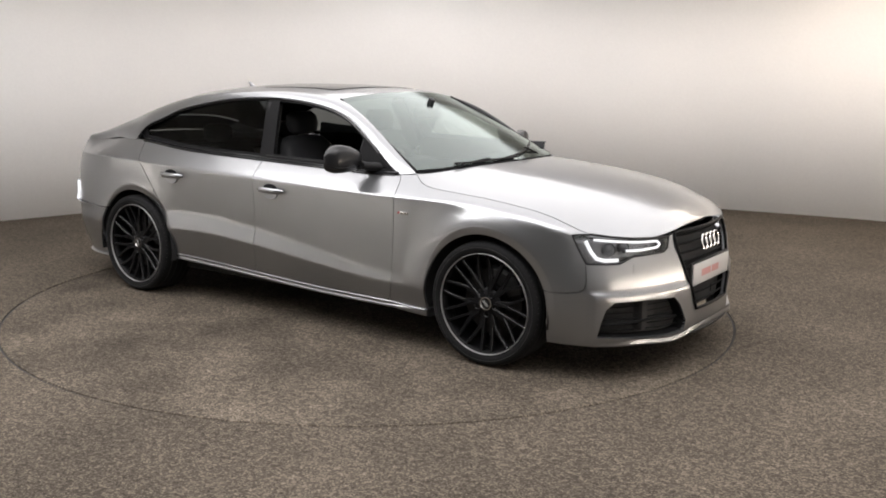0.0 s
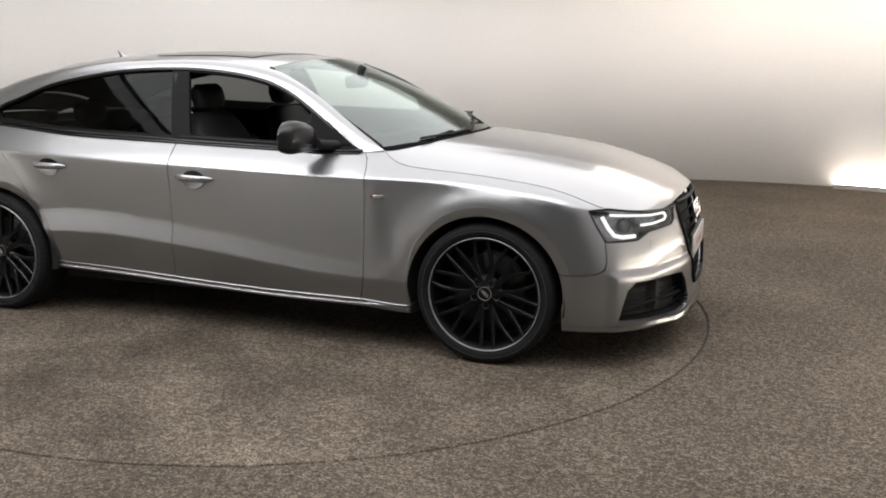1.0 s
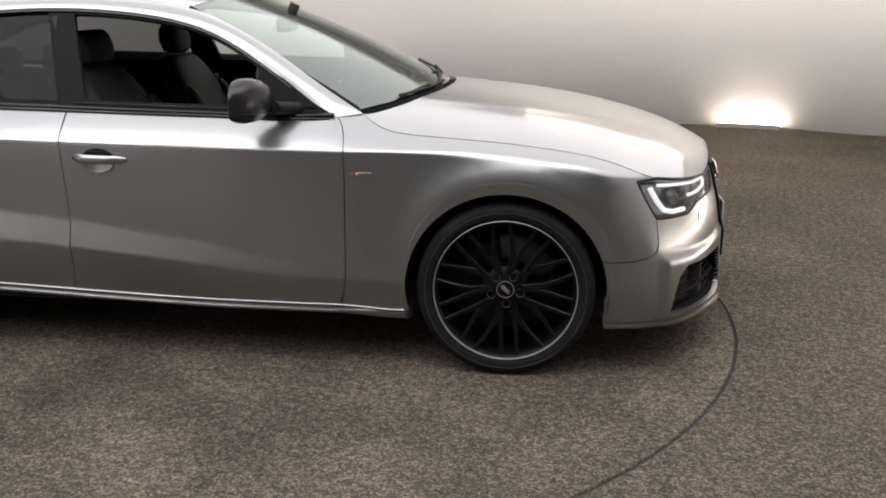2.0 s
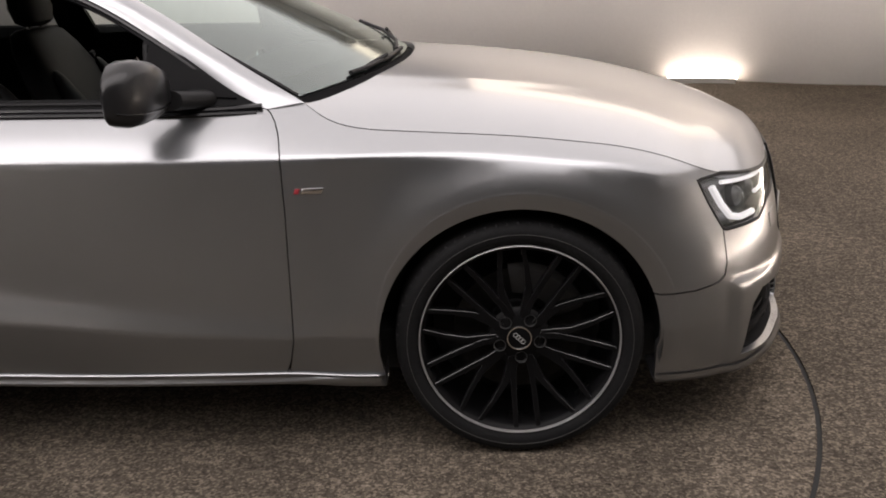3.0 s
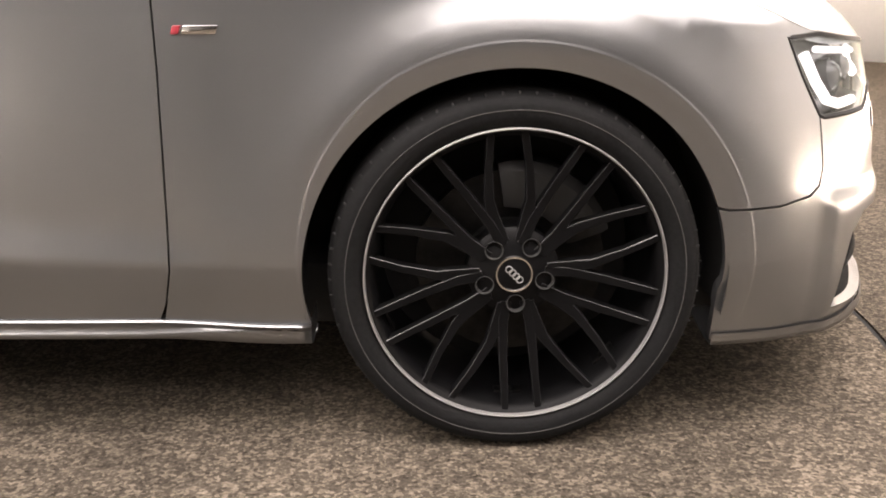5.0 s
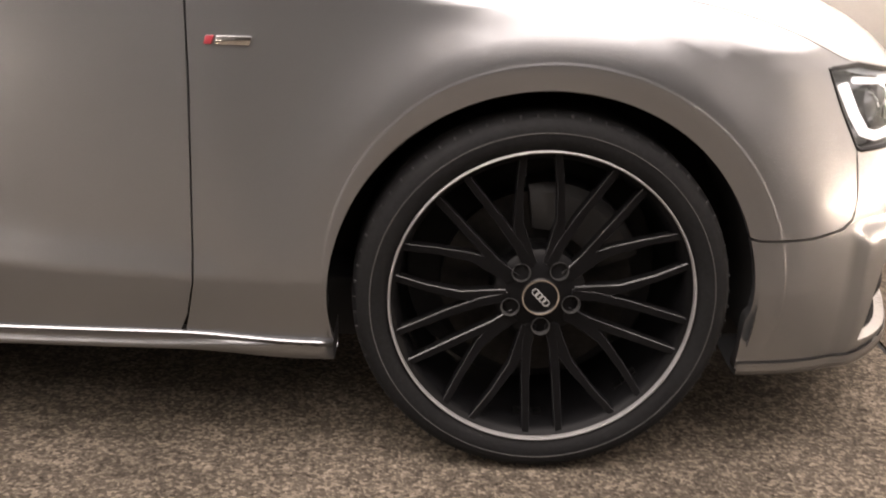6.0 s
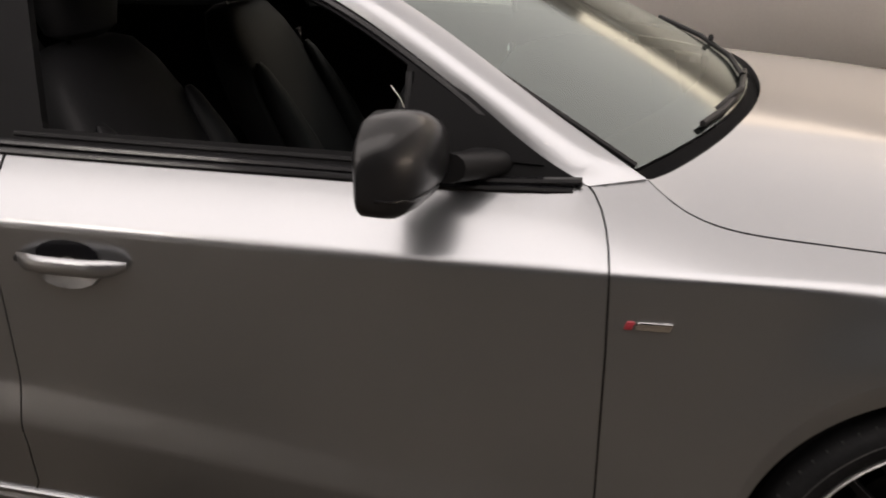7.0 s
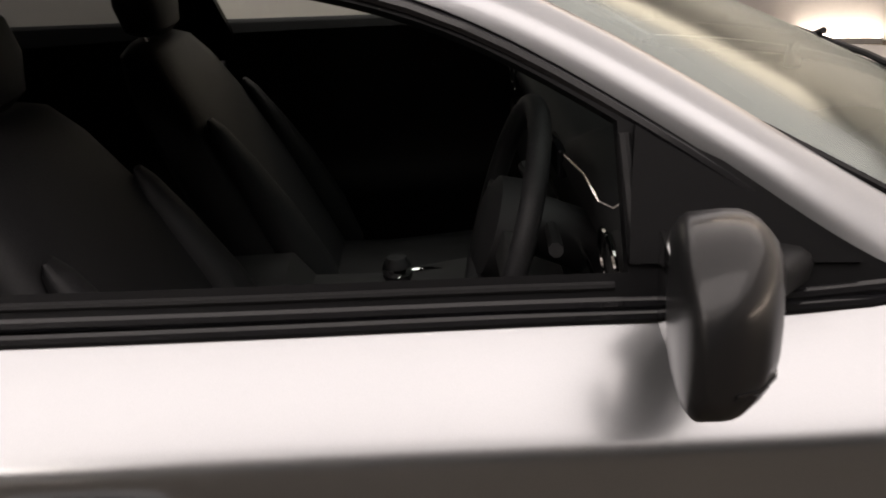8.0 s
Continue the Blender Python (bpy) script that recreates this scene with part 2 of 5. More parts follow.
def panel(name, poly, surf, material, parent, holes=(), lines=(), grid=0.03, edge=0.015, rim=0.02, label="", flip=1, lift=0.0, grid_v=None):
    """A sheet of a curved surface cut to an outline in the surface's own plane, with its edges turned inwards."""
    loops = [resample(poly, edge)] + [resample(h, edge) for h in holes]
    pts, edges = [], []
    for lp in loops:
        b = len(pts)
        pts += lp
        edges += [(b + i, b + (i + 1) % len(lp)) for i in range(len(lp))]
    nb = len(pts)
    for ln in lines:
        r = [p for p, ok in zip(resample(ln, edge, False), inside(loops[0], resample(ln, edge, False))) if ok]
        pts += r
    a = np.array(loops[0])
    gv = grid_v or grid
    gx, gy = np.meshgrid(np.arange(a[:, 0].min(), a[:, 0].max(), grid) + grid * 0.37, np.arange(a[:, 1].min(), a[:, 1].max(), gv) + gv * 0.41)
    g = np.c_[gx.ravel(), gy.ravel()]
    ok = inside(loops[0], g)
    for h in loops[1:]:
        ok &= ~inside(h, g)
    g = g[ok]
    fixed = np.array(pts)
    if len(g):
        d = np.min(np.hypot(g[:, None, 0] - fixed[None, :, 0], g[:, None, 1] - fixed[None, :, 1]), 1)
        pts += [tuple(p) for p in g[d > 0.45 * min(grid, gv)]]
    v2, _, f2, *_ = delaunay_2d_cdt([Vector(p) for p in pts], edges, [], 0, 1e-7)
    v2 = np.array([tuple(v) for v in v2])
    f2 = np.array([tuple(f) for f in f2])
    mid = v2[f2].mean(1)
    ok = inside(loops[0], mid)
    for h in loops[1:]:
        ok &= ~inside(h, mid)
    f2 = f2[ok]
    e = 0.0015
    p = surf(v2[:, 0], v2[:, 1])
    du, dv = surf(v2[:, 0] + e, v2[:, 1]) - surf(v2[:, 0] - e, v2[:, 1]), surf(v2[:, 0], v2[:, 1] + e) - surf(v2[:, 0], v2[:, 1] - e)
    nn = np.cross(dv, du)
    nn /= np.maximum(np.linalg.norm(nn, axis=1, keepdims=True), 1e-9)
    ref = nn[:, 1].mean() + nn[:, 2].mean() + nn[:, 0].mean()
    if ref < 0:
        nn = -nn
    p = p + nn * lift
    fn = np.cross(p[f2[:, 1]] - p[f2[:, 0]], p[f2[:, 2]] - p[f2[:, 0]])
    turn = (fn * nn[f2[:, 0]]).sum(1) < 0
    f2[turn] = f2[turn][:, ::-1]
    faces = [tuple(int(i) for i in f) for f in f2]
    verts, norms = [*p], [*nn]
    if rim:
        count = {}
        for f in faces:
            for i in range(3):
                count[(f[i], f[(i + 1) % 3])] = 1
        border = [k for k in count if (k[1], k[0]) not in count]
        made = {}
        for i, j in border:
            out = np.cross(p[j] - p[i], nn[i])
            out /= max(np.linalg.norm(out), 1e-9)
            q = []
            for k in (i, j):
                if k not in made:
                    made[k] = len(verts)
                    verts += [p[k], p[k] - nn[k] * rim]
                    norms += [out, out]
                q.append(made[k])
            faces.append((q[0], q[0] + 1, q[1] + 1, q[1]))
    verts, norms = np.array(verts), np.array(norms)
    if flip < 0:
        verts, norms = verts * (1, -1, 1), norms * (1, -1, 1)
        faces = [f[::-1] for f in faces]
    return mesh_object(name, verts, faces, material, parent, label, normals=norms)


def patch(name, rows, material, parent, label="", rim=0.0, flip=1):
    """A smooth sheet through a grid of points, rows by columns."""
    a = np.array(rows, float) * (1, flip, 1)
    n, m = a.shape[:2]
    faces = [(i * m + j, i * m + j + 1, (i + 1) * m + j + 1, (i + 1) * m + j) for i in range(n - 1) for j in range(m - 1)]
    v = a.reshape(-1, 3)
    du, dv = np.gradient(a, axis=0), np.gradient(a, axis=1)
    nn = np.cross(du, dv)
    nn = nn / np.maximum(np.linalg.norm(nn, axis=2, keepdims=True), 1e-9)
    outward = a - np.array((-1.6, 0, 0.5))
    if (nn * outward).sum(2).mean() < 0:
        nn = -nn
    k = np.cross(v[faces[len(faces) // 2][1]] - v[faces[len(faces) // 2][0]], v[faces[len(faces) // 2][2]] - v[faces[len(faces) // 2][0]])
    if np.dot(k, nn.reshape(-1, 3)[faces[len(faces) // 2][0]]) < 0:
        faces = [f[::-1] for f in faces]
    vs, ns = [*v], [*nn.reshape(-1, 3)]
    if rim:
        loop = [(0, j) for j in range(m)] + [(i, m - 1) for i in range(1, n)] + [(n - 1, j) for j in range(m - 2, -1, -1)] + [(i, 0) for i in range(n - 2, 0, -1)]
        b = len(vs)
        c = a.reshape(-1, 3).mean(0)
        for i, j in loop:
            o = a[i, j] - c
            o = o - nn[i, j] * np.dot(o, nn[i, j])
            o /= max(np.linalg.norm(o), 1e-9)
            vs += [a[i, j], a[i, j] - nn[i, j] * rim]
            ns += [o, o]
        k = len(loop)
        for i in range(k):
            faces.append((b + 2 * i, b + 2 * i + 1, b + 2 * ((i + 1) % k) + 1, b + 2 * ((i + 1) % k)))
    return mesh_object(name, vs, faces, material, parent, label, normals=ns)


# ---- the room ----
WALL_LINE = [(-4.96, 0.49), (-4.35, 3.0), (-2.7, 4.75), (-0.6, 5.62), (1.0, 5.95), (2.3, 6.05), (3.5, 5.88), (4.3, 5.45), (4.90, 5.20), (5.22, 4.80), (5.40, 4.0), (5.62, 2.5), (5.9, 0.3),
             (6.15, -2.2), (6.1, -5.2), (4.8, -7.2), (1.5, -7.8), (-2.5, -7.2), (-5.0, -5.2), (-5.4, -2.2)]
CEILING = 3.1
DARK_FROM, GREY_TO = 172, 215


def smooth_loop(pts, n):
    """A closed smooth curve through points."""
    p = np.array(pts, float)
    k = len(p)
    out = []
    for i in range(k):
        a, b, c, d = p[i - 1], p[i], p[(i + 1) % k], p[(i + 2) % k]
        for j in range(n):
            t = j / n
            out.append(0.5 * (2 * b + (c - a) * t + (2 * a - 5 * b + 4 * c - d) * t * t + (3 * b - a - 3 * c + d) * t ** 3))
    return np.array(out) + CENTRE


ROOM = smooth_loop(WALL_LINE, 12)


def build_room():
    n = len(ROOM)
    mid = ROOM.mean(0)
    out = ROOM + (ROOM - mid) / np.linalg.norm(ROOM - mid, axis=1, keepdims=True) * 0.15
    v = [(*p, 0.0) for p in ROOM] + [(*p, CEILING) for p in ROOM] + [(*p, CEILING) for p in out] + [(*p, 0.0) for p in out]
    # unseen wall runs, darkened in steps to shape the flank's reflection
    dark = (("wall_2", DARK_FROM, 197, WALL_DARK, "unseen dark wall, darkening the flank reflection"), ("wall_3", 197, 203, WALL_SLATE, "unseen slate grey wall, a step in the flank reflection"),
            ("wall_4", 203, 209, WALL_GREY, "unseen mid-grey wall, a step in the flank reflection"), ("wall_5", 209, GREY_TO, WALL_PALE, "unseen pale grey wall, a step in the flank reflection"))
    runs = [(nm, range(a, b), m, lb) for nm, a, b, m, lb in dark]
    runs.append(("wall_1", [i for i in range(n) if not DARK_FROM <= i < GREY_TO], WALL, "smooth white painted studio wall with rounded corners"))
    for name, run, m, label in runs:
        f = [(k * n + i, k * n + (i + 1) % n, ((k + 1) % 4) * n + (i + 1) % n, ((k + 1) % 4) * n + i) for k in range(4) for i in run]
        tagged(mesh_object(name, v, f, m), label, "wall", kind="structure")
    bm = bmesh.new()
    vs = [bm.verts.new((*p, CEILING + 0.002)) for p in out]
    bm.faces.new(vs[::-1])
    r = bmesh.ops.extrude_face_region(bm, geom=bm.faces[:])
    bmesh.ops.translate(bm, verts=[q for q in r["geom"] if isinstance(q, bmesh.types.BMVert)], vec=(0, 0, 0.12))
    c = part("ceiling", bm, CEIL, None, smooth=False)
    tagged(c, "plain white studio ceiling", "ceiling", kind="structure")
    # carpet floor with a round opening for the turntable
    hole = 144
    R = 2.288
    ring = [(CENTRE[0] + R * math.cos(2 * math.pi * i / hole), CENTRE[1] + R * math.sin(2 * math.pi * i / hole)) for i in range(hole)]
    pts = [Vector(p) for p in out] + [Vector(p) for p in ring]
    edges = [(i, (i + 1) % n) for i in range(n)] + [(n + i, n + (i + 1) % hole) for i in range(hole)]
    v2, _, f2, *_ = delaunay_2d_cdt(pts, edges, [], 0, 1e-7)
    f2 = [f for f in f2 if any(i < n for i in f)]
    vs = [(*v, 0.0) for v in v2] + [(*p, -0.05) for p in ring]
    b = len(v2)
    fs = [tuple(f) for f in f2] + [(n + i, n + (i + 1) % hole, b + (i + 1) % hole, b + i) for i in range(hole)]
    fl = mesh_object("floor", vs, fs, CARPET, smooth=False)
    tagged(fl, "brown-grey short pile carpet floor", "floor", kind="structure")
    # the turntable: a carpeted disc in the opening, with a narrow dark joint
    t = thing("turntable", "round carpeted car turntable set flush in the floor", "turntable", at=(*CENTRE, 0))
    bm = bmesh.new()
    lathe(bm, [(0.001, 0.0), (1.2, 0.0), (2.270, 0.0), (2.274, -0.004), (2.274, -0.05)], 144, axis=2)
    part("disc", bm, CARPET_DISC, t, smooth=False)
    bm = bmesh.new()
    lathe(bm, [(2.27, -0.006), (2.30, -0.006)], 144, axis=2)
    part("joint", bm, DARK, t, "dark joint round the disc")


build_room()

# a luminous stretched ceiling over the turntable
DIFFUSER = mat("luminous_diffuser", (0.9, 0.9, 0.88), emit=1.05, emit_colour=(0.985, 0.985, 1.0))


FILL_BRIGHT = mat("bright_fill_glow", (0.9, 0.9, 0.88), emit=2.6, emit_colour=(0.985, 0.985, 1.0))


def light_ceiling(x, y, w, h, z=CEILING, glow=DIFFUSER, label="large white luminous stretched ceiling panel"):
    p = thing("overhead_glow_panel", label, "light", at=(x, y, z))
    for x0, x1, y0, y1 in ((-w / 2 - 0.06, w / 2 + 0.06, h / 2, h / 2 + 0.06), (-w / 2 - 0.06, w / 2 + 0.06, -h / 2 - 0.06, -h / 2),
                           (-w / 2 - 0.06, -w / 2, -h / 2, h / 2), (w / 2, w / 2 + 0.06, -h / 2, h / 2)):
        bm = bmesh.new()
        box(bm, x0, x1, y0, y1, -0.05, -0.002, 0.004)
        part("frame", bm, CEIL, p, smooth=False)
    bm = bmesh.new()
    box(bm, -w / 2, w / 2, -h / 2, h / 2, -0.03, -0.004)
    part("diffuser", bm, glow, p, "glowing diffuser", smooth=False)


light_ceiling(CENTRE[0] + 1.15, CENTRE[1] - 0.3, 8.2, 8.6)
# unseen brighter panel, added so the car's shoulder reflects white
light_ceiling(CENTRE[0] + 0.1, CENTRE[1] - 2.3, 5.4, 1.9, CEILING - 0.05, FILL_BRIGHT, "unseen bright fill panel added over the car's flank")

# unseen panel added to light the wall the flank reflects
light_ceiling(CENTRE[0] - 3.0, CENTRE[1] - 4.5, 2.6, 1.7, CEILING, FILL_BRIGHT, "unseen bright fill panel added to light the reflected wall")

# unseen warm panel added to brighten the wall, where no lamp is known
FILL_WARM = mat("warm_fill_glow", (0.9, 0.88, 0.84), emit=2.3, emit_colour=(1.0, 0.87, 0.72))
light_ceiling(CENTRE[0] + 3.2, CENTRE[1] + 4.60, 3.3, 1.0, CEILING, FILL_WARM, "unseen warm fill panel added to brighten the wall")

# light troughs on the floor along the wall
TROUGH_GLOW = mat("trough_tube", (0.95, 0.93, 0.9), emit=21.0, emit_colour=(1.0, 0.90, 0.78))
TROUGH_MILD = mat("mild_trough_tube", (0.95, 0.93, 0.9), emit=6.0, emit_colour=(1.0, 0.90, 0.78))
TROUGH_SOFT = mat("dim_trough_tube", (0.95, 0.93, 0.9), emit=6.0, emit_colour=(1.0, 0.95, 0.88))
TROUGH_METAL = mat("aluminium_trim", (0.72, 0.71, 0.69), rough=0.35, metal=1.0, grain=0.05)


def light_trough(a, b, glow=TROUGH_GLOW):
    """A low upward-facing strip light along the wall's foot between two places of the wall's outline."""
    line = ROOM[a:b + 1]
    mid = ROOM.mean(0)
    d = (mid - line) / np.linalg.norm(mid - line, axis=1, keepdims=True)
    t = thing("floor_strip_light", "low white floor strip light washing the wall", "light", group="strip lights round the room", at=(*line[len(line) // 2], 0))
    o = np.array((*line[len(line) // 2], 0))

    def run(name, prof, material, label=""):
        rows = [[(*(p + q * u), z) for u, z in prof] for p, q in zip(line, d)]
        v = np.array(rows).reshape(-1, 3) - o
        n, m = len(rows), len(prof)
        f = [(i * m + j, i * m + j + 1, (i + 1) * m + j + 1, (i + 1) * m + j) for i in range(n - 1) for j in range(m - 1)]
        mesh_object(name, v, f, material, t, label, smooth=False)
    run("front_trim", [(0.165, 0.0), (0.165, 0.045), (0.150, 0.045), (0.150, 0.0)], TROUGH_METAL, "bright aluminium edge")
    run("tray", [(0.01, 0.010), (0.150, 0.010), (0.150, 0.038), (0.143, 0.038), (0.143, 0.012)], BLACK_TRIM, "dark tray")
    run("tube", [(0.04, 0.03), (0.05, 0.06), (0.08, 0.06), (0.09, 0.03), (0.04, 0.03)], glow, "glowing tube")


light_trough(68, 75, TROUGH_MILD)
light_trough(118, 158)
light_trough(203, 225, TROUGH_SOFT)
# ---- the car: body surfaces ----
def spline(xs, ys):
    """Natural cubic spline through the given points, straight beyond its ends."""
    xs, ys = np.array(xs, float), np.array(ys, float)
    n, h = len(xs), np.diff(xs)
    a, r = np.eye(n), np.zeros(n)
    for i in range(1, n - 1):
        a[i, i - 1:i + 2] = h[i - 1], 2 * (h[i - 1] + h[i]), h[i]
        r[i] = 6 * ((ys[i + 1] - ys[i]) / h[i] - (ys[i] - ys[i - 1]) / h[i - 1])
    m = np.linalg.solve(a, r)

    def at(q):
        q = np.asarray(q, float)
        c = np.clip(q, xs[0], xs[-1])
        i = np.clip(np.searchsorted(xs, c) - 1, 0, n - 2)
        d, e, w = c - xs[i], xs[i + 1] - c, h[i]
        y = (m[i] * e ** 3 + m[i + 1] * d ** 3) / (6 * w) + (ys[i] / w - m[i] * w / 6) * e + (ys[i + 1] / w - m[i + 1] * w / 6) * d
        lo = (ys[1] - ys[0]) / h[0] - h[0] * m[1] / 6
        hi = (ys[-1] - ys[-2]) / h[-1] + h[-1] * m[-2] / 6
        return y + np.minimum(q - xs[0], 0) * lo + np.maximum(q - xs[-1], 0) * hi
    return at


def step_up(a, b, q):
    k = np.clip((np.asarray(q, float) - a) / (b - a), 0, 1)
    return k * k * (3 - 2 * k)


# plan of the body at its widest, from the tail's middle round to the nose
PLAN = [(-3.795, -0.3), (-3.82, 0), (-3.795, 0.30), (-3.74, 0.58), (-3.63, 0.77), (-3.43, 0.865), (-3.15, 0.905), (-2.81, 0.915),
        (-2.2, 0.9185), (-1.5, 0.917), (-0.9, 0.917), (-0.4, 0.917), (0, 0.918), (0.33, 0.915), (0.48, 0.89), (0.61, 0.82),
        (0.715, 0.70), (0.79, 0.53), (0.84, 0.36), (0.868, 0.18), (0.876, 0), (0.868, -0.18)]
_p = np.array(PLAN)
_s = np.r_[0, np.cumsum(np.hypot(*np.diff(_p, axis=0).T))]
_s -= _s[11] + 0.4
plan_x, plan_y = spline(_s, _p[:, 0]), spline(_s, _p[:, 1])
S_TAIL, S_NOSE = _s[1], _s[-2]
AXLE, WHEEL_Z = (0.0, -2.81), 0.329

crease_z = spline([-3.8, -3.4, -3.0, -2.5, -1.94, -1.66, -1.3, -1.0, -0.72, -0.44, -0.16, 0.0, 0.12, 0.26, 0.37, 0.48, 0.7],
                  [0.908, 0.908, 0.900, 0.885, 0.865, 0.857, 0.848, 0.840, 0.8355, 0.835, 0.834, 0.829, 0.817, 0.797, 0.773, 0.742, 0.66])
top_z_belt = spline([-4.5, -3.7, -3.3, -2.9, -2.48, -2.04, -1.63, -1.3, -1.0, -0.8, -0.63], [0.975, 0.982, 1.007, 1.017, 0.988, 0.971, 0.961, 0.952, 0.944, 0.939, 0.944])
top_y_belt = spline([-4.5, -3.7, -3.3, -2.9, -2.48, -2.04, -1.63, -1.13, -0.63], [0.62, 0.66, 0.715, 0.75, 0.785, 0.803, 0.808, 0.806, 0.797])
top_z_wing = spline([-0.54, -0.50, -0.45, -0.376, -0.30, -0.16, -0.01, 0.13, 0.277, 0.42, 0.56, 0.75, 0.97, 1.2, 1.44],
                    [0.953, 0.926, 0.904, 0.889, 0.882, 0.872, 0.861, 0.845, 0.822, 0.783, 0.739, 0.718, 0.700, 0.725, 0.735])
top_o_wing = spline([-0.54, -0.45, -0.30, 0.0, 0.20, 0.30, 0.42, 0.56, 0.75, 0.97, 1.44],
                    [-0.148, -0.115, -0.090, -0.088, -0.098, -0.105, -0.112, -0.108, -0.085, -0.055, -0.055])


fold_z = spline([-3.0, -2.4, -2.0, -1.67, -1.3, -0.9, -0.4, 0.5], [0.45, 0.475, 0.478, 0.455, 0.42, 0.38, 0.36, 0.35])


facet_h = spline([-3.0, -2.5, -2.1, -1.66, -1.2, -0.8, -0.6, -0.5, 0.5], [0.10, 0.098, 0.092, 0.080, 0.064, 0.049, 0.036, 0.02, 0.02])


wing_rise = spline([-0.75, -0.63, -0.54, -0.45, -0.30, -0.1, 0.1, 0.3, 0.45, 0.6], [0.88, 0.87, 0.84, 0.78, 0.66, 0.54, 0.47, 0.45, 0.5, 0.6])


door_lean = spline([-3.0, -2.5, -2.1, -1.7, -1.3, -0.9, -0.5, -0.1, 0.3, 0.6], [0.0, 0.0, 0.008, 0.019, 0.031, 0.040, 0.043, 0.038, 0.02, 0.0])


def top_z(s):
    s = np.asarray(s, float)
    return np.where(s < -0.63, top_z_belt(s), np.where(s > -0.54, top_z_wing(s), 0.944 + (s + 0.63) / 0.09 * 0.009))


def top_o(s):
    s = np.asarray(s, float)
    return np.where(s < -0.63, top_y_belt(s) - 0.917, np.where(s > -0.54, top_o_wing(s), -0.120 - (s + 0.63) / 0.09 * 0.028))


def arch_lip(dx, dz):
    """Radius of the flare's edge round a wheel: broad ahead of it, fading out behind."""
    turn = np.degrees(np.arctan2(dz, dx))
    return np.interp(np.where(turn < -90, turn + 360, turn), [-20, 20, 60, 120, 150, 178, 180], [0.420, 0.418, 0.408, 0.404, 0.390, 0.372, 0.372])


def side_offset(s, z):
    zc, zu, ou = crease_z(s), top_z(s), top_o(s)
    zc = np.minimum(zc, zu - 0.02)
    zl = fold_z(s)
    oc = -0.006 - 0.02 * step_up(0.1, 0.5, s) - 0.02 * step_up(-2.9, -3.6, s)
    lean_in = door_lean(s)
    oc = oc - lean_in * (zc - 0.62)
    out_low = lean_in * (0.62 - zl)
    k = (z - zl) / (zc - zl)
    plain = out_low + (oc - out_low) * np.clip(k, 0, 1) - (0.032 - 0.02 * step_up(-0.5, -0.1, s)) * k * (1 - k)
    h = facet_h(s)
    ledge = out_low - 0.26 * (z - zl)
    foot = out_low - 0.26 * h
    above = foot + (oc - foot) * (z - zl - h) / (zc - zl - h) - 0.008 * k * (1 - k)
    folded = 0.0018 * np.logaddexp(ledge / 0.0018, above / 0.0018)
    low = plain + (folded - plain) * step_up(-0.46, -0.56, s) * step_up(-2.75, -2.55, s)
    low = np.where(k > 1, oc + 0.055 * (k - 1), low)
    under = (zl - z) * 0.26
    low = np.where(z < zl, out_low, low) - 0.006 * np.log1p(np.exp(np.clip(under / 0.006, -30, 30)))
    lean = (oc - ou) / (zu - zc)
    lean = lean + (1 / wing_rise(s) - lean) * step_up(-0.74, -0.52, s)
    q = (z - zc) / 0.105
    high = oc - (z - zc) * lean + 0.020 * np.clip(q, 0, 1) * (1 - np.clip(q, 0, 1))
    w = 0.0035 + 0.017 * step_up(-0.45, 0.20, s) * step_up(0.62, 0.35, s)
    door = -w * np.logaddexp(-low / w, -high / w)
    up = np.clip((z - 0.43) / 0.30, 0, 1.2)
    nose = -0.058 * up ** 1.7 - 0.012 + 0.013 * step_up(0.560, 0.615, s) * step_up(0.470, 0.428, z) - 0.012 * np.clip((0.30 - z) / 0.1, 0, 1) ** 2
    nose = nose + 0.001 * np.exp(-((z - 0.535) / 0.035) ** 2) * step_up(0.60, 0.80, s) * step_up(1.20, 1.05, s)
    nose = nose + 0.014 * np.exp(-((s - 1.08) / 0.15) ** 2) * step_up(0.30, 0.22, z)
    off = door + (nose - door) * step_up(0.34, 0.60, s)
    tail = -0.02 - 0.06 * np.clip((z - 0.75) / 0.25, 0, 1.2) ** 1.5 - 0.08 * np.clip((0.45 - z) / 0.25, 0, 1) ** 1.5
    tail = tail + 0.014 * np.exp(-((z - 0.560) / 0.028) ** 2)
    off = off + (tail - off) * step_up(-3.25, -3.75, s)
    off = off - 0.006 * np.exp(-((s + 0.02) / 0.30) ** 2) * step_up(0.70, 0.83, z) * step_up(0.55, 0.40, s)
    for xw in AXLE:
        r = np.hypot(s - xw, z - WHEEL_Z)
        top = np.clip((z - WHEEL_Z) / np.maximum(r, 0.01), 0, 1)
        lip = arch_lip(s - xw, z - WHEEL_Z)
        bulge = 0.001 + (0.025 if xw > -1 else 0.010) * top ** 2.5
        off = off + bulge * np.exp(-(np.maximum(r - lip, 0) / 0.078) ** 2) * step_up(0.9, 0.7, r) * step_up(0.16, 0.30, z) * step_up(0.62, 0.46, s)
        off = off + (0.0007 * step_up(lip + 0.0045, lip - 0.0005, r) - 0.2 * np.clip(lip - 0.002 - r, 0, 0.05)) * step_up(0.18, 0.30, z)
    return off


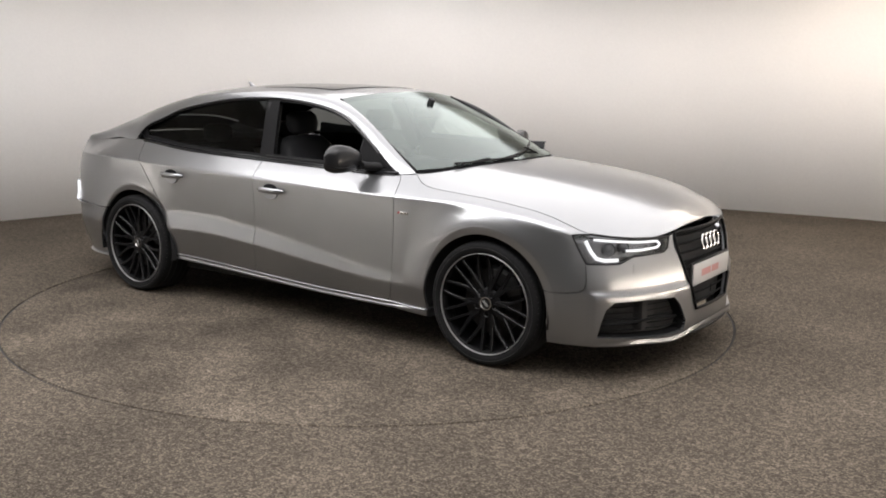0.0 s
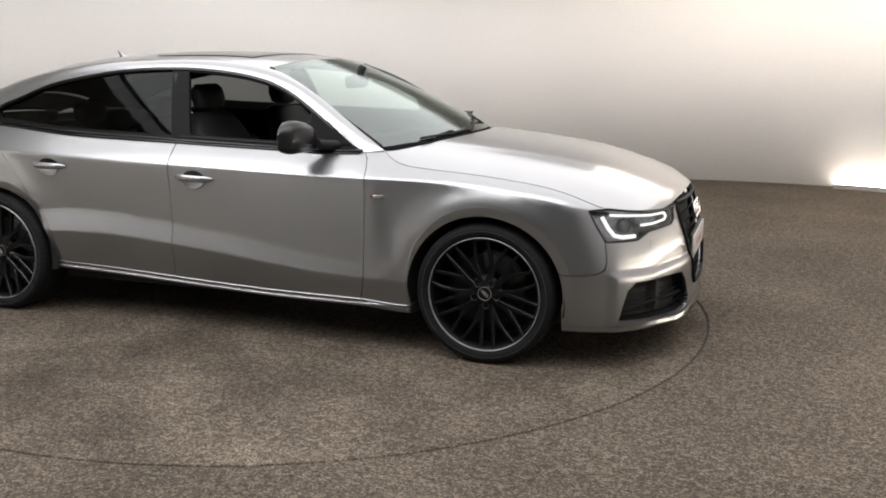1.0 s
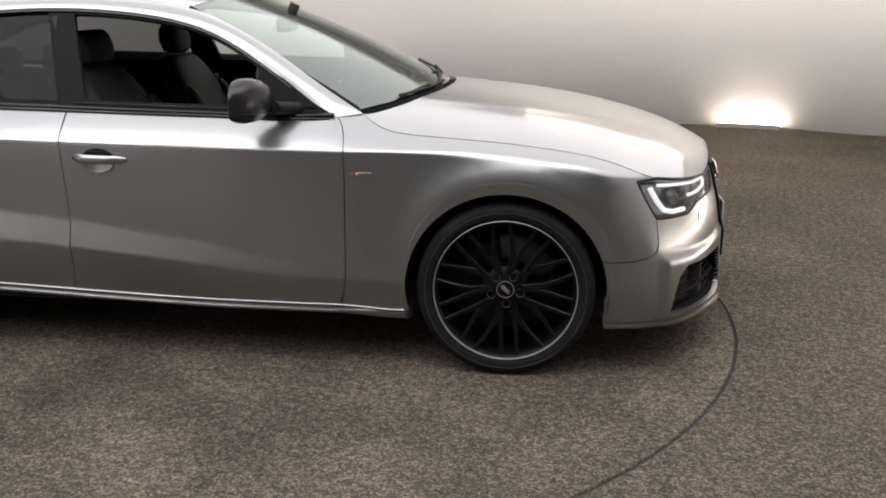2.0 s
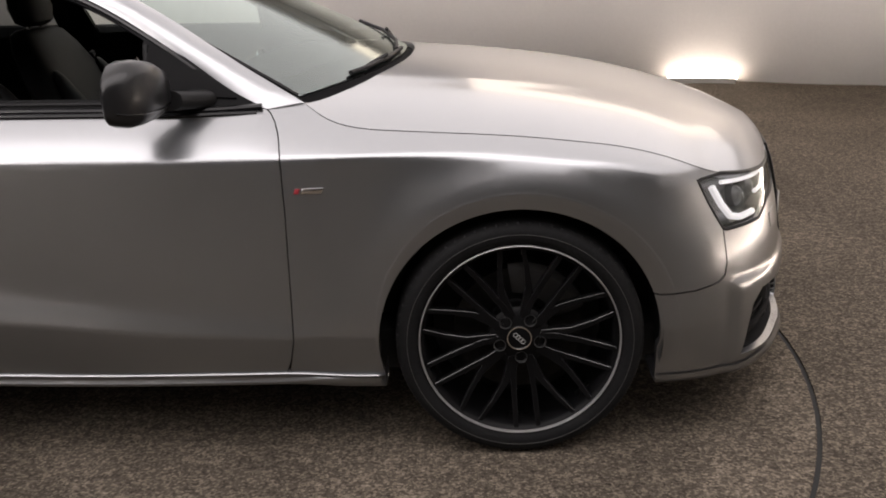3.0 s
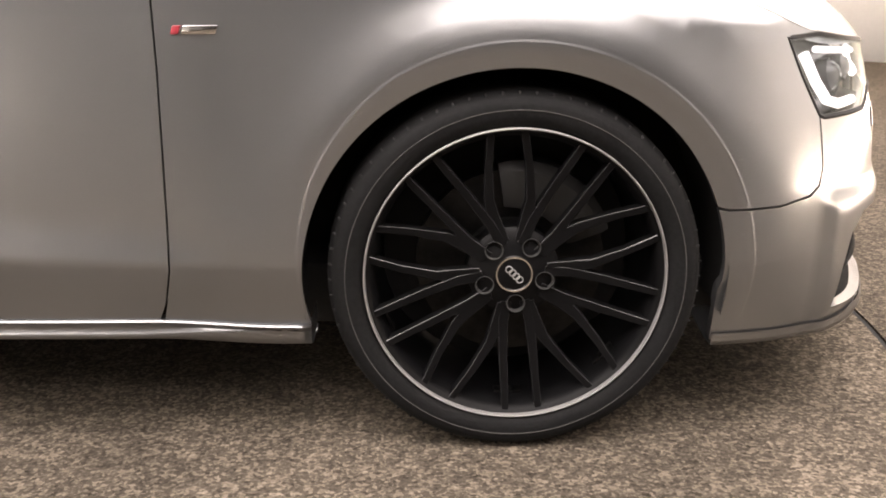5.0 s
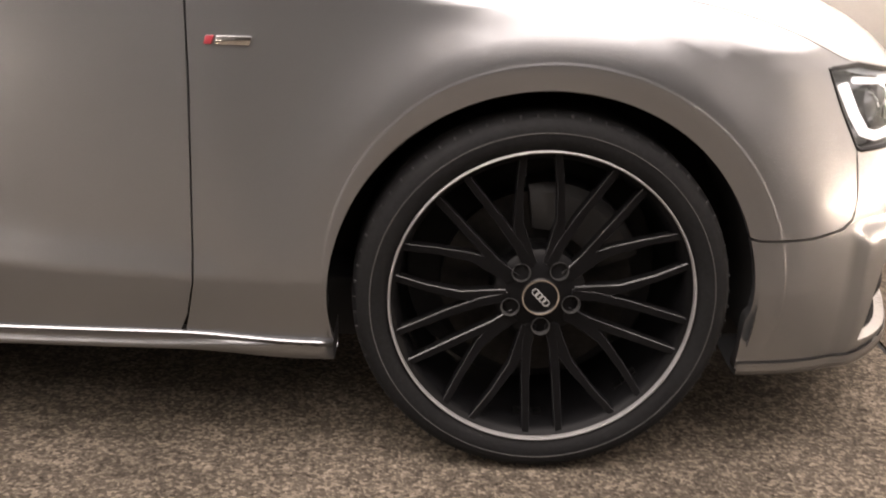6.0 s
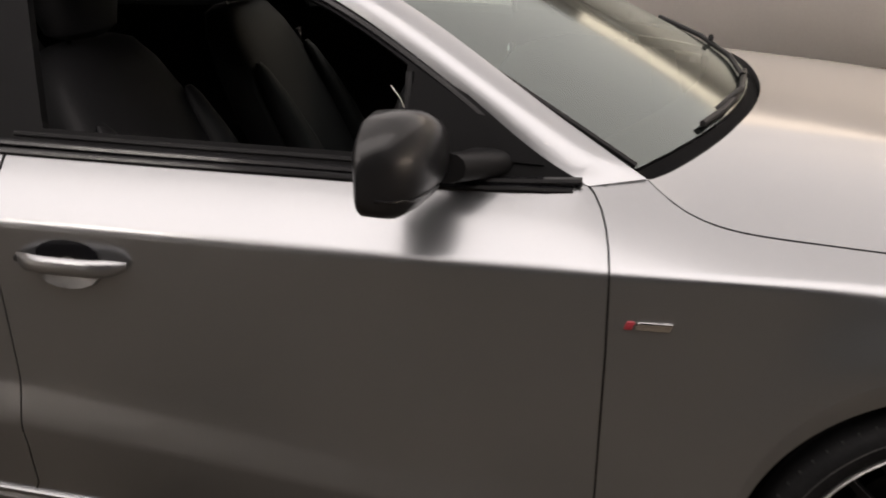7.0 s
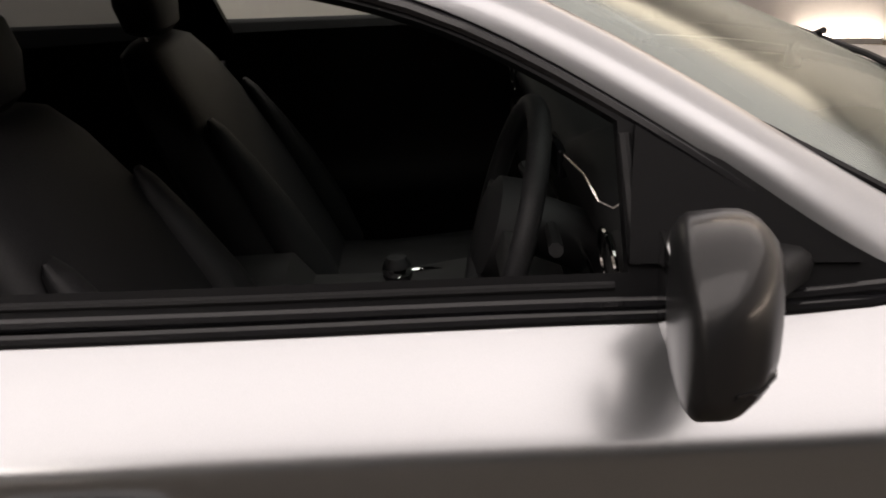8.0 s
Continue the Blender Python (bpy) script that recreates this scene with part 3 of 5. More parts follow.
def side(s, z):
    """Points of the body's flank: s runs along its plan, z is the height."""
    s, z = np.asarray(s, float), np.asarray(z, float)
    x, y = plan_x(s), plan_y(s)
    tx, ty = plan_x(s + 1e-3) - plan_x(s - 1e-3), plan_y(s + 1e-3) - plan_y(s - 1e-3)
    n = np.hypot(tx, ty)
    o = side_offset(s, z)
    return np.stack([x - ty / n * o, y + tx / n * o, z], -1)


hood_mid = spline([-0.6, -0.30, 0.0, 0.25, 0.45, 0.60, 0.70, 0.78, 0.83, 0.87], [1.018, 0.992, 0.959, 0.922, 0.880, 0.838, 0.802, 0.764, 0.735, 0.70])
_hs = np.linspace(-0.6, 1.40, 300)
_ht = side(_hs, top_z(_hs))


def hood(x, y):
    """Points of the bonnet over the plan."""
    x, y = np.asarray(x, float), np.abs(np.asarray(y, float))
    i = np.argsort(_ht[:, 0])
    yu, zu = np.interp(x, _ht[i, 0], _ht[i, 1]), np.interp(x, _ht[i, 0], _ht[i, 2])
    k = np.clip(y / np.maximum(yu, 0.05), 0, 1.05)
    zm = hood_mid(x)
    z = zm + (zu - zm) * (0.75 * k ** 2.4 + 0.25 * k ** 6)
    fold = 0.50 - 0.10 * step_up(-0.4, 0.7, x)
    z = z + 0.0022 * step_up(fold + 0.045, fold - 0.045, y) * step_up(0.8, 0.5, x)
    return np.stack([x, y, z], -1)


def glass_side(x, z):
    """The side windows' plane, leaning in towards the roof."""
    x, z = np.asarray(x, float), np.asarray(z, float)
    return np.stack([x, top_y_belt(np.minimum(x, -0.63)) - 0.014 - 0.43 * (z - 0.95) - 0.12 * (z - 0.95) ** 2, z], -1)


car = thing("car", "silver metallic five-door coupe on a turntable", "car")

ARCH_R, ARCH_Z = 0.363, 0.331
SEAM_FRONT = [(-0.618, 0.258), (-0.604, 0.291), (-0.590, 0.356), (-0.588, 0.513), (-0.586, 0.694), (-0.587, 0.805), (-0.588, 0.840), (-0.592, 0.868), (-0.598, 0.892), (-0.607, 0.914), (-0.619, 0.932), (-0.633, 0.9445)]
SEAM_MID = [(-1.690, 0.268), (-1.672, 0.30), (-1.660, 0.40), (-1.656, 0.54), (-1.660, 0.70), (-1.665, 0.86), (-1.668, 0.963)]
SEAM_REAR = [(-2.50, 0.52), (-2.53, 0.60), (-2.60, 0.72), (-2.70, 0.86), (-2.80, 0.96), (-2.86, 1.018)]


def arc(xw, a0, a1, n=40):
    return [(xw + ARCH_R * 1.014 * math.cos(radians(a0 + (a1 - a0) * i / n)), ARCH_Z + ARCH_R * math.sin(radians(a0 + (a1 - a0) * i / n))) for i in range(n + 1)]


def shifted(line, d):
    return [(x + d, z) for x, z in line]


def along_top(a, b, n=40):
    return [(float(s), float(top_z(s))) for s in np.linspace(a, b, n)]


CREASES = [[(float(s), float(crease_z(s) + d)) for s in np.linspace(-3.5, 0.46, 160)] for d in (-0.02, -0.010, -0.005, 0.0, 0.004, 0.010, 0.02)]
CREASES += [[(float(s), float(fold_z(s) + d)) for s in np.linspace(-2.5, -0.38, 90)] for d in (-0.025, -0.01, 0.0, 0.01)]
CREASES += [[(float(s), float(fold_z(s) + facet_h(s) + d)) for s in np.linspace(-2.5, -0.50, 90)] for d in (-0.008, 0.0, 0.008)]
for _xw in AXLE:
    for _r in (-0.019, -0.0015, 0.0, 0.0015, 0.003, 0.005, 0.009, 0.021, 0.046, 0.076):
        _ring = []
        for _a in range(-10, 191, 3):
            _c, _d = math.cos(radians(_a)), math.sin(radians(_a))
            _q = float(arch_lip(_c, _d)) + _r
            _ring.append((_xw + _q * _c, WHEEL_Z + _q * _d))
        CREASES.append(_ring)
GAP = 0.0017

HEADLIGHT = [(0.475, 0.733), (0.512, 0.668), (0.556, 0.600), (0.57, 0.594), (0.735, 0.594), (0.823, 0.624), (1.04, 0.628), (1.075, 0.645), (1.105, 0.700),
             (1.0, 0.700), (0.85, 0.709), (0.70, 0.722), (0.585, 0.735)]
FENDER = [(-0.612, 0.254), (-0.376, 0.240)] + arc(0, 194.5, 20, 60) + [(0.363, 0.45), (0.464, 0.452), (0.53, 0.463), (0.552, 0.478), (0.561, 0.51), (0.555, 0.598)] + \
    HEADLIGHT[1::-1] + [(0.58, 0.7395)] + along_top(0.545, -0.54, 50) + [(-0.631 + GAP, 0.9445)] + shifted(SEAM_FRONT[::-1], GAP)[1:-1]
DOOR_F = shifted(SEAM_FRONT, -GAP) + along_top(-0.64, -1.663, 40) + shifted(SEAM_MID[::-1], GAP)[1:] + [(-1.2, 0.262)]
DOOR_R = shifted(SEAM_MID, -GAP) + along_top(-1.672, -2.855, 40) + shifted(SEAM_REAR[::-1], GAP)[1:] + arc(-2.81, 30.5, 5, 8) + [(-2.444, 0.30), (-2.40, 0.293)]
QUARTER = shifted(SEAM_REAR, -GAP) + along_top(-2.866, -3.95, 40) + [(-4.0, 0.90), (-3.80, 0.74), (-3.62, 0.70), (-3.58, 0.565), (-3.17, 0.55)] + arc(-2.81, 142, 32.5, 30)
REAR_BUMPER = [(-3.16, 0.20), (-3.17, 0.36)] + arc(-2.81, 175, 144, 8) + [(-3.17, 0.546), (-3.58, 0.561), (-3.64, 0.697), (-3.9, 0.72), (S_TAIL, 0.72), (S_TAIL, 0.22), (-3.7, 0.20)]
BUMPER = [(0.362, 0.198), (0.362, 0.30)] + arc(0, -2, 19, 6) + [(0.364, 0.446), (0.464, 0.448), (0.533, 0.459), (0.557, 0.475), (0.565, 0.51), (0.559, 0.594)] + \
    [(0.57, 0.590), (0.737, 0.590), (0.824, 0.620), (1.042, 0.624), (1.082, 0.642), (1.110, 0.700), (1.150, 0.712), (1.140, 0.655), (1.285, 0.318), (1.31, 0.30),
     (S_NOSE, 0.292), (S_NOSE, 0.214), (1.28, 0.208), (1.20, 0.188), (1.08, 0.180), (0.9, 0.186), (0.62, 0.196)]
INTAKE = [(0.622, 0.236), (0.640, 0.31), (0.662, 0.375), (0.705, 0.410), (0.9, 0.408), (1.10, 0.396), (1.150, 0.350), (1.205, 0.262), (1.19, 0.210), (1.08, 0.204), (0.86, 0.216)]


def body_side(k):
    a = dict(surf=side, material=PAINT, parent=car, flip=k, lines=CREASES)
    panel("front_wing", FENDER, grid=0.025, edge=0.010, **a)
    d = panel("front_door", DOOR_F, grid=0.03, edge=0.012, **a)
    r = panel("rear_door", DOOR_R, grid=0.03, edge=0.012, **a)
    panel("rear_quarter", QUARTER, grid=0.03, edge=0.014, **a)
    panel("rear_bumper", REAR_BUMPER, grid=0.035, edge=0.016, **a)
    panel("front_bumper", BUMPER, grid=0.022, edge=0.010, holes=[INTAKE], **a)
    for name, xa, ob in (("front", -1.505, d), ("rear", -2.395, r)):
        door_handle(xa, float(crease_z(xa)) - 0.062, k, ob)
    door_card(k, d, r)
    # sill: a thin bright lip under the doors, a hollow, and a lower blade that rises and dies out towards the front wheel
    prof = [(-0.014, 0.2615), (0.002, 0.2580), (0.0055, 0.2555), (0.0055, 0.2530), (0.001, 0.2490), (-0.004, 0.2430), (-0.0045, 0.2370), (-0.001, 0.2315), (0.0005, 0.2270), (-0.004, 0.2200), (-0.03, 0.2110), (-0.13, 0.2080)]
    rows = []
    for i in range(81):
        x = -2.43 + 2.072 * i / 80
        base = float(side(x, 0.2615 + 0.045 * float(step_up(-1.0, -2.6, x)))[1])
        end, rise = float(step_up(-0.40, -0.52, x)), 0.013 * float(step_up(-0.66, -0.44, x))
        lift = 0.045 * float(step_up(-1.0, -2.6, x)) - 0.012 * float(step_up(-0.63, -0.40, x))
        rows.append([(x, base + (d if j < 4 or j > 9 else -0.005 + (d + 0.005) * end), z + lift + (rise if 5 < j < 9 else 0)) for j, (d, z) in enumerate(prof)])
    rows.append([(rows[-1][0][0], y - 0.1 if j < 10 else y, z) for j, (_, y, z) in enumerate(rows[-1])])
    patch("sill", rows, PAINT, car, flip=k)


def door_handle(x, z, k, parent):
    """A pull handle bridging a recessed cup."""
    y = float(side(x, z)[1])
    bm = bmesh.new()
    n = 14
    rings = []
    for i in range(n + 1):
        t = i / n
        px = x - 0.104 + 0.208 * t
        body = float(side(px, z)[1])
        h = 0.0165 * (min(1, math.sin(math.pi * min(max(t, 0.02), 0.98)) * 3.0)) ** 0.5
        out = 0.008 + 0.028 * (1 - (2 * t - 1) ** 4) ** 1.0
        zz = z + 0.008 - 0.006 * t
        rings.append([bm.verts.new((px, (body + out + math.cos(2 * math.pi * j / 12) * h * 0.55) * k, zz + math.sin(2 * math.pi * j / 12) * h)) for j in range(12)])
    for p, q in zip(rings, rings[1:]):
        for j in range(12):
            bm.faces.new((p[j], p[(j + 1) % 12], q[(j + 1) % 12], q[j]))
    bm.faces.new(rings[0]), bm.faces.new(rings[-1])
    hd = part("door_handle", bm, PAINT, parent, "silver pull handle")
    if x > -2:
        bm = bmesh.new()
        lathe(bm, [(0.0005, 0.0), (0.0045, 0.0), (0.006, 0.002), (0.006, 0.008)], 16)
        bmesh.ops.transform(bm, matrix=Matrix.Translation((x - 0.097, (float(side(x - 0.097, z)[1]) + 0.0225) * k, z + 0.008)) @ Matrix.Scale(-k, 4, (0, 1, 0)), verts=bm.verts[:])
        part("keyhole", bm, DARK, hd, "dark key cylinder")
    # cup behind it: shade of the upper half set in black, lower half in paint
    for name, sgn, m in (("cup_shade", 1, BLACK_GLOSS), ("cup_lower", -1, PAINT)):
        bm = bmesh.new()
        rows = []
        for i in range(9):
            a = math.pi * i / 8
            ring = []
            for j in range(5):
                q = (1.07, 1.0, 0.8, 0.45, 0.0)[j] if sgn < 0 else 1 - j / 4
                px, pz = x - 0.012 + 0.062 * math.cos(a) * q, z - 0.002 + sgn * (0.043 if sgn > 0 else 0.047) * (math.sin(a) ** 0.7) * q
                depth = (-0.001, 0.008, 0.005, 0.002, 0.001)[j] if sgn < 0 else 0.0015 - 0.002 * (1 - q) * (j > 0)
                ring.append(bm.verts.new((px, (float(side(px, pz)[1]) + depth) * k, pz)))
            rows.append(ring)
        for p, q in zip(rows, rows[1:]):
            for j in range(4):
                bm.faces.new((p[j], p[j + 1], q[j + 1], q[j]))
        part(name, bm, m, parent, "upper half of the finger cup, its shade set in black" if sgn > 0 else "")


def door_card(k, front, rear):
    for ob, x0, x1 in ((front, -1.64, -0.60), (rear, -2.62, -1.68)):
        rows = []
        for z, y in ((0.30, 0.74), (0.55, 0.72), (0.60, 0.66), (0.68, 0.655), (0.72, 0.715), (0.90, 0.735), (0.945, 0.765), (0.955, 0.785)):
            rows.append([(x, y - 0.02 * float(step_up(-2.0, -2.7, x)), z + (float(top_z(min(x, -0.64))) - 0.955 + (0.10 if k > 0 else 0.0)) * (z > 0.92)) for x in np.linspace(x0, x1, 12)])
        patch("door_card", rows, CABIN, ob, "black inner door card", flip=k)


for _k in (-1, 1):
    body_side(_k)

# bonnet
def hood_edge(y):
    return -0.288 - 0.245 * (abs(y) / 0.76) ** 2.3


_w = side(np.linspace(-0.535, 0.565, 40), top_z(np.linspace(-0.535, 0.565, 40)))
_fs = side(np.linspace(0.585, S_NOSE, 50), top_z(np.linspace(0.585, S_NOSE, 50)))
_f = [(float(p[0]) - 0.003, max(0.0, float(p[1]) - 0.002)) for p in _fs]
_f[-1] = (_f[-1][0], 0.0)
_half = [(hood_edge(y), y) for y in np.linspace(0, 0.755, 16)] + [(float(p[0]), float(p[1]) - 0.004) for p in _w] + _f
HOOD = _half + [(x, -y) for x, y in _half[-2:0:-1]]


def hood_both(x, y):
    p = hood(x, y)
    p[..., 1] = y
    return p


panel("bonnet", HOOD, hood_both, PAINT, car, grid=0.025, edge=0.012, rim=0.02)

# ---- greenhouse ----
LOWER = [(-0.630, 0.7905, 0.9430), (-0.668, 0.7835, 0.9600), (-0.816, 0.749, 1.056), (-0.964, 0.711, 1.154), (-1.12, 0.677, 1.238), (-1.35, 0.648, 1.299), (-1.54, 0.636, 1.321),
         (-1.74, 0.631, 1.330), (-2.0, 0.632, 1.323), (-2.16, 0.634, 1.309), (-2.39, 0.642, 1.275), (-2.62, 0.657, 1.224), (-2.80, 0.683, 1.154), (-2.935, 0.712, 1.080),
         (-2.962, 0.738, 1.033), (-3.12, 0.738, 1.016), (-3.4, 0.708, 1.002), (-3.62, 0.668, 0.982)]
UPPER = [(-0.538, 0.7685, 0.9535), (-0.60, 0.748, 0.989), (-0.752, 0.705, 1.082), (-0.893, 0.668, 1.172), (-1.040, 0.632, 1.252), (-1.245, 0.580, 1.328), (-1.45, 0.560, 1.357),
         (-1.72, 0.552, 1.369), (-2.0, 0.550, 1.364), (-2.2, 0.552, 1.357), (-2.42, 0.554, 1.335), (-2.65, 0.556, 1.299), (-2.85, 0.556, 1.255), (-3.0, 0.555, 1.212),
         (-3.10, 0.555, 1.180), (-3.25, 0.552, 1.130), (-3.42, 0.55, 1.064), (-3.61, 0.545, 0.996)]


def dense(pts, n):
    p = np.array(pts, float)
    s = np.r_[0, np.cumsum(np.linalg.norm(np.diff(p, axis=0), axis=1))]
    q = np.interp(np.linspace(0, len(p) - 1, n), np.arange(len(p)), s)
    return np.stack([spline(s, p[:, i])(q) for i in range(3)], -1)


# behind the side windows the frame meets the top of the rear quarter
for _i, _q in ((14, -2.975), (15, -3.12), (16, -3.40), (17, -3.64)):
    LOWER[_i] = tuple(float(c) for c in side(_q, float(top_z(_q))))
LO, UP = dense(LOWER, 120), dense(UPPER, 120)
for _k in (-1, 1):
    t = np.linspace(0, 1, 9)[None, :, None]
    c = LO[:, None] * (1 - t) + UP[:, None] * t
    out = np.zeros_like(c)
    bul = 4 * t * (1 - t)
    out[..., 1], out[..., 2] = 0.012, 0.014
    patch("side_frame", c + out * bul * (np.linspace(0.75, 1.3, 120) + 0.7 * step_up(78, 105, np.arange(120.0)))[:, None, None] * step_up(0, 16, np.arange(120.0))[:, None, None], PAINT, car, "silver windscreen pillar and roof rail", rim=0.012, flip=_k)

ROOF_MID = spline([-3.78, -3.66, -3.5, -3.3, -3.0, -2.7, -2.4, -2.1, -1.75, -1.45, -1.25, -1.1], [1.005, 1.035, 1.11, 1.198, 1.290, 1.350, 1.386, 1.402, 1.405, 1.394, 1.374, 1.350])


def crown(x0, x1, bow0, bow1, n=24, m=29, lift=0.0, part_y=1.0):
    rows = []
    i = np.argsort(UP[:, 0])
    for u in np.linspace(0, 1, n):
        x = x0 + (x1 - x0) * u
        row = []
        for v in np.linspace(-part_y, part_y, m):
            px = x + (bow0 * (1 - u) + bow1 * u) * (1 - v * v)
            ye, ze = np.interp(x, UP[i, 0], UP[i, 1]), np.interp(x, UP[i, 0], UP[i, 2])
            zm = float(ROOF_MID(px))
            row.append((px, ye * v, ze + (zm - ze) * (1 - abs(v) ** 2.2) + lift))
        rows.append(row)
    return rows


patch("roof", crown(-1.25, -2.62, 0.055, -0.05), PAINT, car, rim=0.015)
patch("sunroof", crown(-1.46, -2.05, 0.03, -0.01, lift=0.004, part_y=0.72), BLACK_GLOSS, car, "dark glass sunroof", rim=0.006)
patch("rear_window", crown(-2.64, -3.34, -0.05, -0.04, lift=-0.004, part_y=0.97), GLASS_DARK, car, "dark tinted rear window")
patch("tailgate", crown(-3.36, -3.60, -0.04, -0.06), PAINT, car, rim=0.015)
rows = []
for u in np.linspace(0, 1, 12):
    rows.append([(-3.60 - 0.06 * (1 - v * v) - 0.11 * math.sin(u * math.pi / 2), 0.545 * v * (1 + 0.1 * u), 0.998 + 0.014 * (1 - abs(v) ** 2.2) - 0.30 * u) for v in np.linspace(-1, 1, 15)])
patch("tail_panel", rows, PAINT, car)

# windscreen
def screen_rows(a, b, m=33, n=17, lift=0.0, edge=1.0):
    rows = []
    for u in np.linspace(a, b, n):
        row = []
        for v in np.linspace(-edge, edge, m):
            w = 1 - abs(v) ** 2.1
            base = Vector((-0.556 + 0.243 * w, 0.756 * v, 0.966 + 0.032 * w))
            head = Vector((-1.247 + 0.058 * w, 0.579 * v, 1.329 + 0.040 * w))
            p = base.lerp(head, u)
            p += Vector((0.45, 0, 0.85)) * (0.020 * 4 * u * (1 - u) * (0.4 + 0.6 * w) + lift)
            row.append(tuple(p))
        rows.append(row)
    return rows


screen = patch("windscreen", screen_rows(0.0, 1.0), GLASS_SCREEN, car, "green-tinted windscreen")
patch("shade_band", screen_rows(0.0, 0.10, n=6, lift=-0.004), BLACK_TRIM, screen, "black band along the lower edge")
patch("upper_band", screen_rows(0.955, 1.0, n=4, lift=-0.004), BLACK_TRIM, screen, "black band along the upper edge")
for _k in (-1, 1):
    rows = []
    full = np.array(screen_rows(0.0, 1.0, lift=0.0015, n=24))
    strip = full[:, -2:] if _k > 0 else full[:, :2]
    bm = bmesh.new()
    pts = [Vector(p) for p in (full[:, -1] if _k > 0 else full[:, 0])]
    tube(bm, [p + Vector((0, -0.006 * _k, 0.002)) for p in pts], 0.0055, 6)
    part("screen_seal", bm, BLACK_TRIM, screen, "black rubber seal")

# side window outlines in the plane of the glass
DLO = [(float(x), float(top_z(x)) + 0.002) for x in np.linspace(-2.84, -0.648, 50)] + [tuple(map(float, p)) for p in LO[3:91, (0, 2)]] + [(-2.953, 1.052), (-2.945, 1.036), (-2.925, 1.025), (-2.89, 1.019)]


def cut_outline(low, high, top, bottom):
    """The part of the window band between two leaning ends, set in from its border. low, high: the range of x along the sill and along the roof."""
    lx = LO[:100]
    i = np.argsort(lx[:, 0])
    xb, xt = np.linspace(*low, 60), np.linspace(*high, 60)
    zb = top_z(np.minimum(xb, -0.64)) + bottom
    zt = np.interp(xt, lx[i, 0], lx[i, 2]) - top
    ok = zt > np.interp(xt, np.sort(xb), zb[np.argsort(xb)]) + 0.004
    return [(float(x), float(z)) for x, z in zip(xb, zb)] + [(float(x), float(z)) for x, z in zip(xt[ok][::-1], zt[ok][::-1])]


WIN_F = cut_outline((-0.945, -1.605), (-0.945, -1.690), 0.026, 0.032)
WIN_R = cut_outline((-1.715, -2.88), (-1.795, -2.915), 0.022, 0.026)
for _k in (-1, 1):
    surround = panel("window_surround", DLO, glass_side, SURROUND_BLACK, car, holes=[WIN_F, WIN_R], grid=0.05, edge=0.014, rim=0.02, flip=_k, lift=0.010, label="black window surround")
    panel("rear_side_window", resample(WIN_R, 0.05), glass_side, GLASS_DARK, car, grid=0.06, edge=0.05, rim=0, flip=_k, lift=0.001, label="tinted rear door window")
    if _k > 0:
        panel("front_side_window", resample(WIN_F, 0.05), glass_side, GLASS_SIDE, car, grid=0.06, edge=0.05, rim=0, flip=_k, lift=0.001, label="closed front door window")
    # gloss moulding along the belt and a raised rail under the roof edge
    bm = bmesh.new()
    tube(bm, [(float(x), _k * (float(glass_side(x, float(top_z(x)) + 0.008)[1]) + 0.013), float(top_z(x)) + 0.008) for x in np.linspace(-2.86, -0.640, 50)], 0.0075, 8)
    tube(bm, [(float(x), _k * (float(side(x, float(top_z(x)) - 0.004)[1]) + 0.0015), float(top_z(x)) - 0.003 - 0.004 * float(step_up(-0.75, -0.655, x))) for x in np.linspace(-2.86, -0.655, 50)], 0.0072, 8)
    part("belt_moulding", bm, BLACK_GLOSS, surround, "gloss black belt moulding")
    bm = bmesh.new()
    tube(bm, [(float(x), _k * (float(glass_side(x, float(top_z(x)) + 0.024)[1]) + 0.011), float(top_z(x)) + 0.024) for x in np.linspace(-1.66, -0.96, 30)], 0.005, 8)
    part("window_seal", bm, BLACK_TRIM, surround)
    bm = bmesh.new()
    tube(bm, [(float(p[0]), _k * (float(p[1]) - 0.001), float(p[2]) - 0.010) for p in LO[3:96:2]], 0.0075, 8)
    part("roof_moulding", bm, BLACK_GLOSS, surround, "gloss black upper moulding")
    bm = bmesh.new()
    tube(bm, [(-0.935 + 0.0, _k * float(glass_side(-0.935, 0.985)[1] + 0.012), 0.985), (-0.940, _k * float(glass_side(-0.94, 1.108)[1] + 0.012), 1.108)], 0.007, 8)
    part("quarter_bar", bm, BLACK_TRIM, surround)

# ---- front end ----
def slab(name, outline, surf, lift, material, parent, label="", flip=1, grid=0.04):
    return panel(name, outline, surf, material, parent, grid=grid, edge=0.02, rim=0, flip=flip, lift=lift, label=label)


def on_side(s, z, lift=0.0):
    e = 1e-3
    p = side(s, z)
    n = np.cross(side(s, z + e) - side(s, z - e), side(s + e, z) - side(s - e, z))
    n = n / np.linalg.norm(n)
    if n[0] + n[1] < 0:
        n = -n
    return p + n * lift


def bar(name, pts, r, material, parent, k, lift, label="", flat=1.0):
    bm = bmesh.new()
    q = [on_side(s, z, lift) for s, z in resample(pts, 0.02, False)]
    tube(bm, [(p[0], p[1] * k, p[2]) for p in q], r, 8, flat=flat)
    return part(name, bm, material, parent, label)


